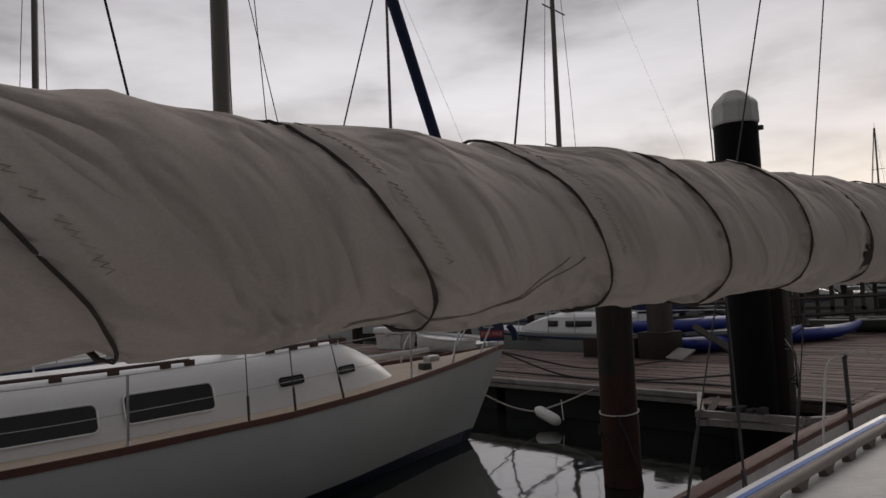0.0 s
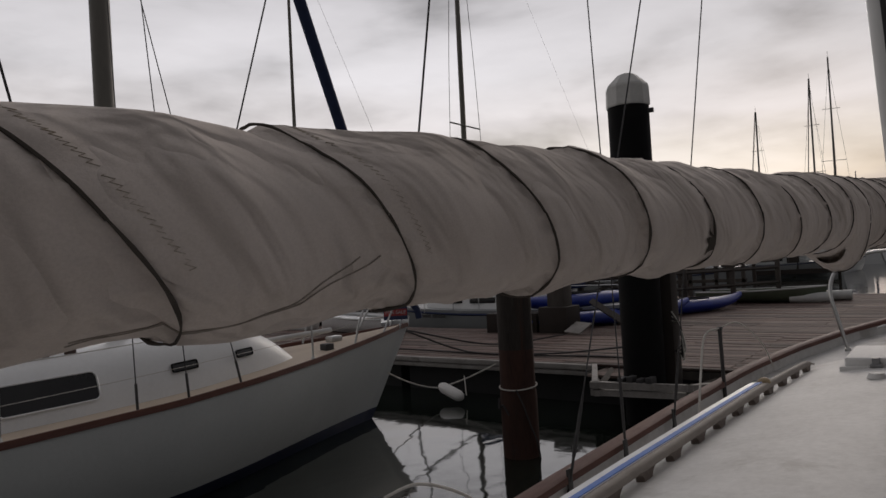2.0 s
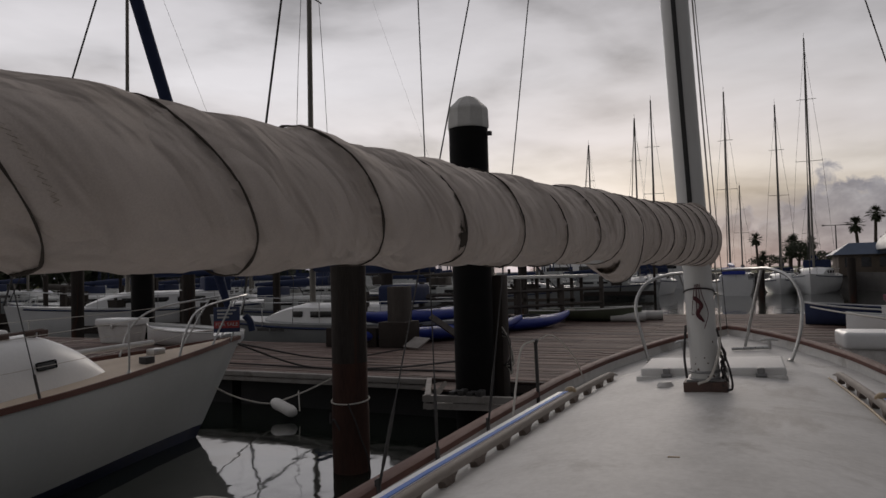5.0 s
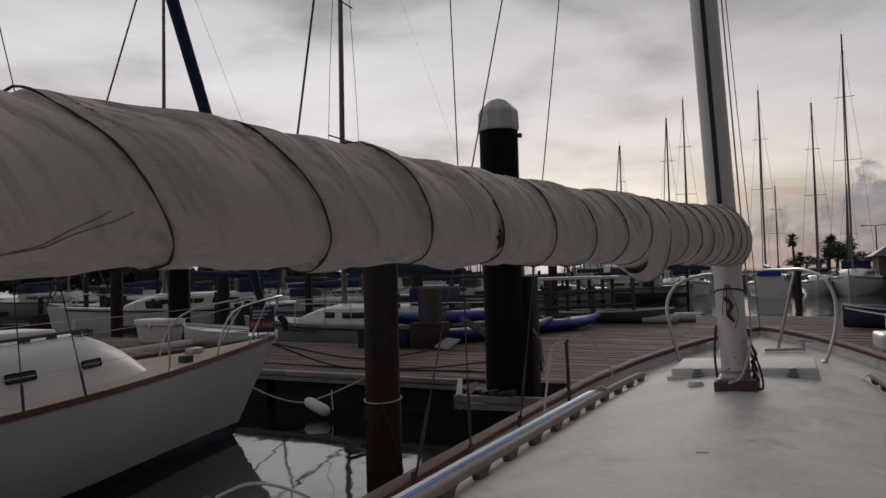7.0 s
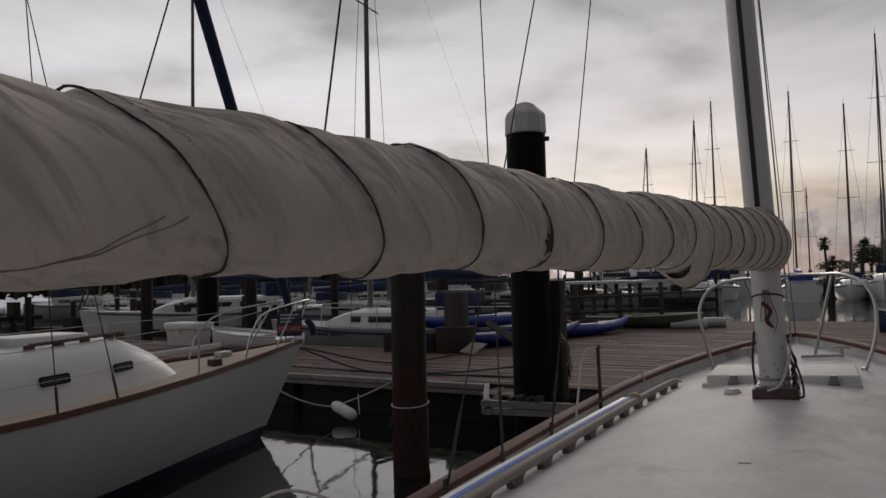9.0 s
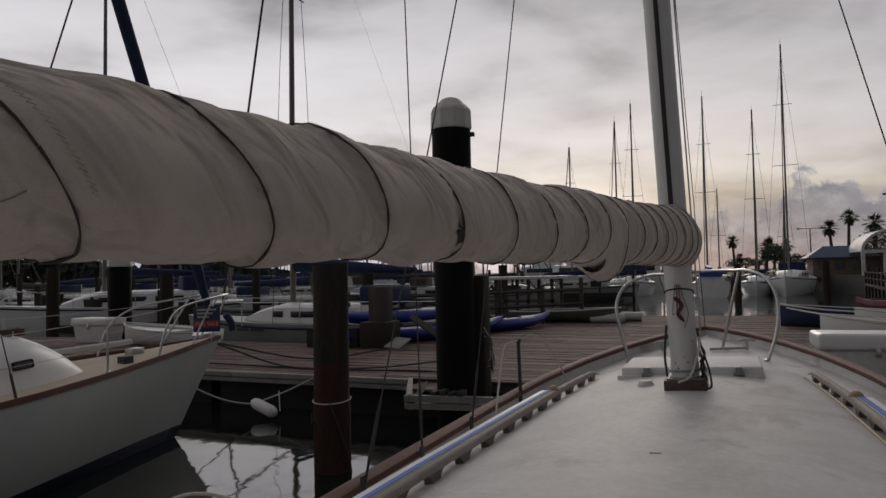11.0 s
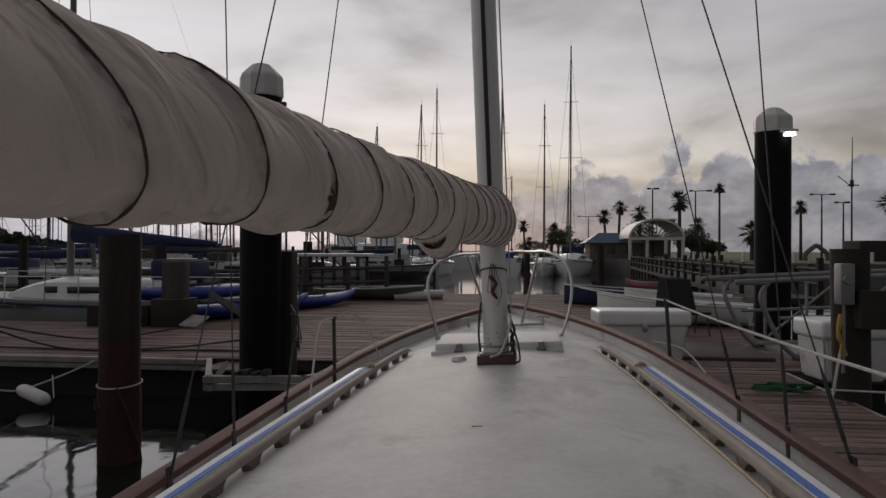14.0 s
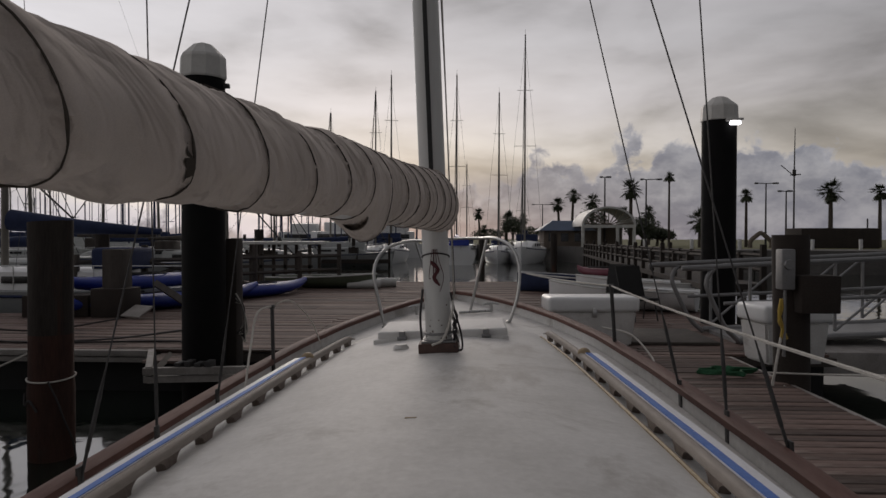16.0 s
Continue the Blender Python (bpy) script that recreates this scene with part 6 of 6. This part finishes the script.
bm = bmesh.new()
outline = [(18.3, 40.5), (11.2, 50.2), (60, 48), (300, 46), (300, 24), (60, 26.6)]
loft(bm, [[(x, y, 1.30) for x, y in outline], [(x, y, 1.356) for x, y in outline]])
bmesh.ops.recalc_face_normals(bm, faces=bm.faces)
solid("quay_paving", bm, "soil", "worn grey paving along the quay", "pavement", kind="structure", smooth=None)

# timber walkway with rails along the shore
wk = thing("walkway", "dark timber walkway with post and rail fence", "walkway", kind="structure")
wa, wb = Vector((5.6, 12.5, 0)), Vector((8.0, 44, 0))
bm = bmesh.new()
loft(bm, [[(wa.x - 0.1, wa.y, 0.95), (wa.x + 1.4, wa.y, 0.95), (wa.x + 1.4, wa.y, 1.08), (wa.x - 0.1, wa.y, 1.08)], [(wb.x - 0.1, wb.y, 0.95), (wb.x + 1.4, wb.y, 0.95), (wb.x + 1.4, wb.y, 1.08), (wb.x - 0.1, wb.y, 1.08)]])
part("walk_deck", bm, "brown", wk, smooth=None)
for sx in (0.0, 1.3):
    for k in range(20):
        p = wa.lerp(wb, k / 19)
        part("rail_post", bm_box(p.x + sx - 0.06, p.x + sx + 0.06, p.y - 0.06, p.y + 0.06, -1.0, 1.80 + 0.2 * (k % 3 == 0), bevel=0.01), "brown", wk, smooth=None)
    for z in (1.4, 1.74):
        part("walk_rail", bm_tube([(wa.x + sx, wa.y, z), (wb.x + sx, wb.y, z)], 0.045, 4), "brown", wk, smooth=None)
# white bollards on the grass
bl = solid("bollard", bm_tube([(0, 0, 0), (0, 0, 0.75)], 0.13, 12), "pale", "short white bollard on the grass", "bollard", "bollards", at=pose(16.0, 46.0, 1.356))
for x, y in ((19, 45), (22, 46), (25, 47), (29, 48), (13.5, 49.4)):
    copy_thing(bl, pose(x, y, 1.356))


def palm(x, y, h, crown, label, seed, lean=0.0):
    r = random.Random(seed)
    p = thing("palm_tree", label, "palm tree", pose(x, y, 1.3), "palms on the shore")
    pts = [(lean * (i / 8) ** 2, 0, h * i / 8) for i in range(9)]
    part("trunk", bm_tube(pts, [0.17 * crown ** 0.8 * (1 - 0.3 * i / 8) for i in range(9)], 10), "bark", p)
    bm = bmesh.new()
    n = 46
    for k in range(n):
        az = 2 * math.pi * (k * 0.381966)
        el = radians(r.uniform(-55, 78))
        ln = crown * r.uniform(0.75, 1.1)
        d = Vector((math.cos(az) * math.cos(el), math.sin(az) * math.cos(el), math.sin(el)))
        o = Vector((lean, 0, h))
        side = d.cross(Vector((0, 0, 1))).normalized()
        mid = o + d * ln * 0.45
        # fan of stiff leaflets at the end of a stalk
        tube(bm, [o, mid], [0.03, 0.015], 4)
        for j in range(11):
            f = (j - 5) / 5
            q = (d * math.cos(f * 1.25) + side * math.sin(f * 1.25)).normalized()
            tip = mid + q * ln * 0.55 * (1 - 0.2 * abs(f)) - Vector((0, 0, 0.12 * ln * r.uniform(0.3, 1.2)))
            base = mid + q * ln * 0.08
            wv = d.cross(q)
            wv = side * 0.035 * ln if wv.length < 0.01 else Vector((q.y, -q.x, 0)).normalized() * 0.035 * ln
            bm.faces.new([bm.verts.new(c) for c in (mid, base + wv, tip, base - wv)])
    # skirt of dead leaves
    for k in range(26):
        az = 2 * math.pi * k / 26
        a0 = Vector((lean + 0.2 * math.cos(az), 0.2 * math.sin(az), h - 0.1))
        b0 = a0 + Vector((0.35 * math.cos(az), 0.35 * math.sin(az), -crown * r.uniform(0.4, 0.75)))
        s = Vector((-math.sin(az), math.cos(az), 0)) * 0.12
        bm.faces.new([bm.verts.new(c) for c in (a0 + s, a0 - s, b0 - s * 0.5, b0 + s * 0.5)])
    part("crown", bm, "leaf", p, smooth=None)
    return p


P1 = palm(14.9, 60, 5.4, 1.25, "tall fan palm near the shore pavilion", 1)
palm(33.0, 60, 5.2, 1.45, "stout fan palm on the open lawn", 2)
palm(37.4, 60, 5.1, 1.1, "slim fan palm on the open lawn", 3)
palm(25.8, 61, 4.9, 0.85, "slim fan palm with a small crown", 4)
palm(18.4, 60, 6.6, 0.6, "tall thin palm with a tiny crown", 5)
palm(20.6, 58, 2.4, 1.5, "short palm with long drooping fronds", 6)
for k, (x, y, h, c) in enumerate(((1.3, 90, 4.2, 1.1), (2.0, 95, 2.2, 0.9), (4.6, 84, 3.2, 1.6), (10.9, 80, 5.0, 1.2), (15.6, 84, 5.6, 1.4), (13.6, 88, 6.6, 1.3), (7.6, 92, 3.6, 1.1), (23.0, 85, 4.2, 1.3), (17.0, 74, 3.4, 1.4))):
    palm(x, y, h, c, "fan palm in the group behind the basin", 30 + k, lean=0.2 * (k % 3 - 1))
# far belt of trees behind the crowded marina
r = random.Random(91)
bm = bmesh.new()
for q in range(5200):
    u = r.random()
    a = radians(-36 - 34 * u)
    dist = 140 + 16 * noise.noise(Vector((u * 9, 0, 0))) + r.uniform(-5, 5)
    hgt = (4.6 + 2.4 * noise.noise(Vector((u * 16, 3, 0))) + 1.2 * noise.noise(Vector((u * 50, 5, 0)))) * min(1.0, 0.35 + u * 5)
    c = Vector((dist * math.sin(a), dist * math.cos(a), 1.2 + hgt * r.random() ** 0.7))
    w = r.uniform(0.5, 1.1)
    u_ = Vector((r.gauss(0, 1), r.gauss(0, 1), r.gauss(0, 1))).normalized()
    v_ = u_.orthogonal().normalized()
    bm.faces.new([bm.verts.new(c + u_ * w), bm.verts.new(c + v_ * w * 0.7), bm.verts.new(c - u_ * w), bm.verts.new(c - v_ * w * 0.7)])
solid("far_woods", bm, "leaf", "far dark belt of trees behind the marina", "trees", kind="stuff", smooth=None)
# low dark trees and shrubs
for k, (x, y, h, w) in enumerate(((5.3, 82, 3.4, 2.2), (17.5, 66, 3.0, 3.0), (14.6, 78, 4.6, 3.2), (20, 70, 2.0, 2.4), (16.2, 61, 2.4, 2.2), (18.3, 62, 1.7, 2.2), (9, 100, 2.6, 4.0), (3, 110, 2.4, 5.0))):
    r = random.Random(60 + k)
    t_ = thing("shrub_tree", "low dark evergreen tree on the shore", "tree", pose(x, y, 1.3))
    bm = bm_tube([(0, 0, 0), (0.1, 0, h * 0.4), (0.0, 0.1, h * 0.6)], [0.18, 0.13, 0.06], 8)
    for q in range(5):
        a = 2 * math.pi * q / 5
        tube(bm, [(0.05, 0, h * 0.35), (w * 0.35 * math.cos(a), w * 0.35 * math.sin(a), h * 0.7)], [0.08, 0.03], 6)
    part("trunk", bm, "bark", t_)
    bm = bmesh.new()
    for q in range(900):
        a, e, rr = r.uniform(0, 2 * math.pi), math.asin(r.uniform(-0.4, 1)), r.uniform(0.55, 1.0) * (1 + 0.35 * noise.noise(Vector((r.random() * 4, k, 0))))
        c = Vector((w * 0.6 * rr * math.cos(a) * math.cos(e), w * 0.6 * rr * math.sin(a) * math.cos(e), h * 0.62 + h * 0.42 * rr * math.sin(e)))
        s = r.uniform(0.10, 0.22)
        u_ = Vector((r.gauss(0, 1), r.gauss(0, 1), r.gauss(0, 1))).normalized()
        v_ = u_.orthogonal().normalized()
        bm.faces.new([bm.verts.new(c + u_ * s), bm.verts.new(c + v_ * s * 0.5), bm.verts.new(c - u_ * s), bm.verts.new(c - v_ * s * 0.5)])
    part("crown", bm, "leaf", t_, smooth=None)

# lamp posts and antenna
def lamp_post(x, y, h, arms, label):
    p = thing("street_lamp", label, "street lamp", pose(x, y, 1.3))
    part("pole", bm_tube([(0, 0, 0), (0, 0, h)], [0.10, 0.06], 8), "wire", p)
    for a in arms:
        ar = part("arm", bm_tube([(0, 0, h), (a, 0, h + 0.05)], 0.04, 6), "wire", p)
        part("lamp_head", bm_box(a - 0.25 if a > 0 else a - 0.15, a + 0.25 if a > 0 else a + 0.15, -0.12, 0.12, h - 0.05, h + 0.10, bevel=0.03), "wire", ar)
    return p


lamp_post(12.9, 62, 6.7, (-0.35, 0.35), "street lamp with two heads on one pole")
lamp_post(16.3, 60, 6.3, (-0.4, 1.2), "street lamp with one long arm")
lamp_post(27.6, 61, 6.0, (-0.9, 0.9), "street lamp with two long arms")
lamp_post(29.0, 60, 5.2, (-0.6, 0.3), "street lamp beside the antenna mast")
lamp_post(9.9, 90, 5.5, (-1.3, 1.3), "far street lamp with two arms")
an = thing("antenna_mast", "slim antenna mast with a slanting yard", "antenna", pose(29.7, 60, 1.3))
part("pole", bm_tube([(0, 0, 0), (0, 0, 6.8), (0.05, 0, 11.0)], [0.09, 0.07, 0.03], 8), "wire", an)
part("yard", bm_tube([(-1.2, 0, 7.6), (0.0, 0, 6.6)], 0.04, 6), "wire", an)
part("crossarm", bm_tube([(-0.35, 0, 6.7), (0.6, 0, 6.75)], 0.05, 6), "wire", an)
part("dish", bm_box(-0.15, 0.15, -0.1, 0.1, 6.6, 7.2, bevel=0.05), "wire", an)
solid("bare_pole", bm_tube([(0, 0, 0), (0, 0, 2.7)], 0.07, 8), "wire", "short bare pole on the lawn", "pole", at=pose(36.3, 60, 1.3))

# pavilion with an arched roof, and the buildings beside it
pv = thing("pavilion", "open pavilion with a pale arched roof", "pavilion", pose(12.3, 60, 1.35))
bm = bmesh.new()
rings = []
for yy in (-3.0, 3.0):
    outer = [(2.4 * math.cos(a), yy, 1.9 + 1.75 * math.sin(a)) for a in [math.pi * k / 16 for k in range(17)]]
    inner = [(2.2 * math.cos(a), yy, 1.9 + 1.58 * math.sin(a)) for a in [math.pi * k / 16 for k in range(17)]][::-1]
    rings.append(outer + inner)
loft(bm, rings)
bmesh.ops.recalc_face_normals(bm, faces=bm.faces)
part("roof", bm, "pale", pv, "pale arched roof")
for sx in (-2.25, -0.8, 0.8, 2.25):
    for yy in (-2.8, 2.8):
        part("column", bm_box(sx - 0.12, sx + 0.12, yy - 0.12, yy + 0.12, 0, 2.0 if abs(sx) > 2 else 2.2), "pale", pv, smooth=None)
part("beam", bm_box(-2.35, 2.35, -2.95, -2.7, 1.75, 2.0), "pale", pv)
for k in range(9):
    a = math.pi * (k + 0.5) / 9
    part("rib", bm_tube([(0, -2.9, 1.95), (2.2 * math.cos(a), -2.9, 1.9 + 1.58 * math.sin(a))], 0.05, 5), "wall", pv)
part("back_wall", bm_box(-2.2, 2.2, 2.2, 2.5, 0, 1.9), "wall", pv)
hs = thing("shore_house", "low building with a blue hipped roof", "building", pose(9.5, 64, 1.15))
part("wall", bm_box(-2.4, 2.2, -2, 2.5, 0, 1.8), "wall", hs, smooth=None)
bm = bmesh.new()
loft(bm, [[(-2.9, -2.5, 1.75), (2.6, -2.5, 1.75), (2.6, 3, 1.75), (-2.9, 3, 1.75)], [(-1.4, -0.3, 2.75), (1.2, -0.3, 2.75), (1.2, 0.8, 2.75), (-1.4, 0.8, 2.75)]])
part("roof", bm, "roof_blue", hs, "dark blue roof", smooth=None)
for x in (-1.6, -0.4, 0.9):
    part("window", bm_box(x - 0.35, x + 0.35, -2.03, -1.98, 0.7, 1.5), "window", hs, smooth=None)
bx = solid("fence_wall", bm_box(-3.2, 3.2, -1.5, 1.5, 0, 1.75, bevel=0.03), "brown", "long dark brown fence on the lawn", "fence", at=pose(31.0, 56, 1.3))
ar = thing("garden_arch", "small tan arch on the lawn", "arch", pose(25.9, 58, 1.3))
part("arch", bm_tube(curve_pts([(-0.9, 0, 0), (-0.9, 0, 0.6), (-0.4, 0, 1.1), (0, 0, 1.35), (0.4, 0, 1.1), (0.9, 0, 0.6), (0.9, 0, 0)], 30), 0.2, 8), "wall", ar)

# ---- dock planks, last ----
PW, GAP = 0.138, 0.014


def plank_mesh(L, W_, T_=0.038):
    return mesh_of("plank", bm_box(-L / 2, L / 2, -W_ / 2, W_ / 2, -T_, 0, bevel=0.006, seg=1), "plank", None)


rnd = random.Random(8)
fin = plank_mesh(1.57, PW)
y = -7.9
while y < 5.48:
    p = new("plank", fin)
    p.parent = finger
    p.matrix_basis = pose(2.70 + rnd.uniform(-0.01, 0.01), y, D + rnd.uniform(-0.004, 0.003), rnd.uniform(-0.6, 0.6), 0, rnd.uniform(-0.3, 0.3))
    y += PW + GAP
main_p = {L: plank_mesh(L, PW) for L in (2.4, 3.6)}
bm_far = bmesh.new()
row = 0
y = 5.69
while y < 20.4:
    x0 = -8.0 if y > 9.9 else -30.0
    x = x0 - rnd.choice((0.0, 1.2, 2.4))
    while x < 4.85:
        L = rnd.choice((2.4, 3.6))
        a, b = max(x, x0), min(x + L, 4.9)
        near = y < 10.6 and b > -8.5
        if b - a > 0.15:
            zz = D + rnd.uniform(-0.005, 0.004)
            if near and abs(b - a - L) < 0.01:
                p = new("plank", main_p[L])
                p.parent = dock
                p.matrix_basis = pose((a + b) / 2, y, zz, rnd.uniform(-0.5, 0.5), rnd.uniform(-0.1, 0.1), rnd.uniform(-0.15, 0.15))
            else:
                box(bm_far, a + 0.004, b - 0.004, y - PW / 2, y + PW / 2, zz - 0.038, zz)
        x += L + 0.006
    y += PW + GAP
far = part("planks", bm_far, "plank_far", dock, smooth=None)
far["kind"] = "stuff"
# planks on the corner frame
for k in range(5):
    yy = 5.08 + 0.12 * k
    xa, xb = -4.1 + 0.06 * (5 - k), -3.55
    p = new("plank", plank_mesh(0.5, 0.11))
    p.parent = corner
    p.matrix_basis = pose(-3.80, yy, D - 0.05, 0, 0, 0)
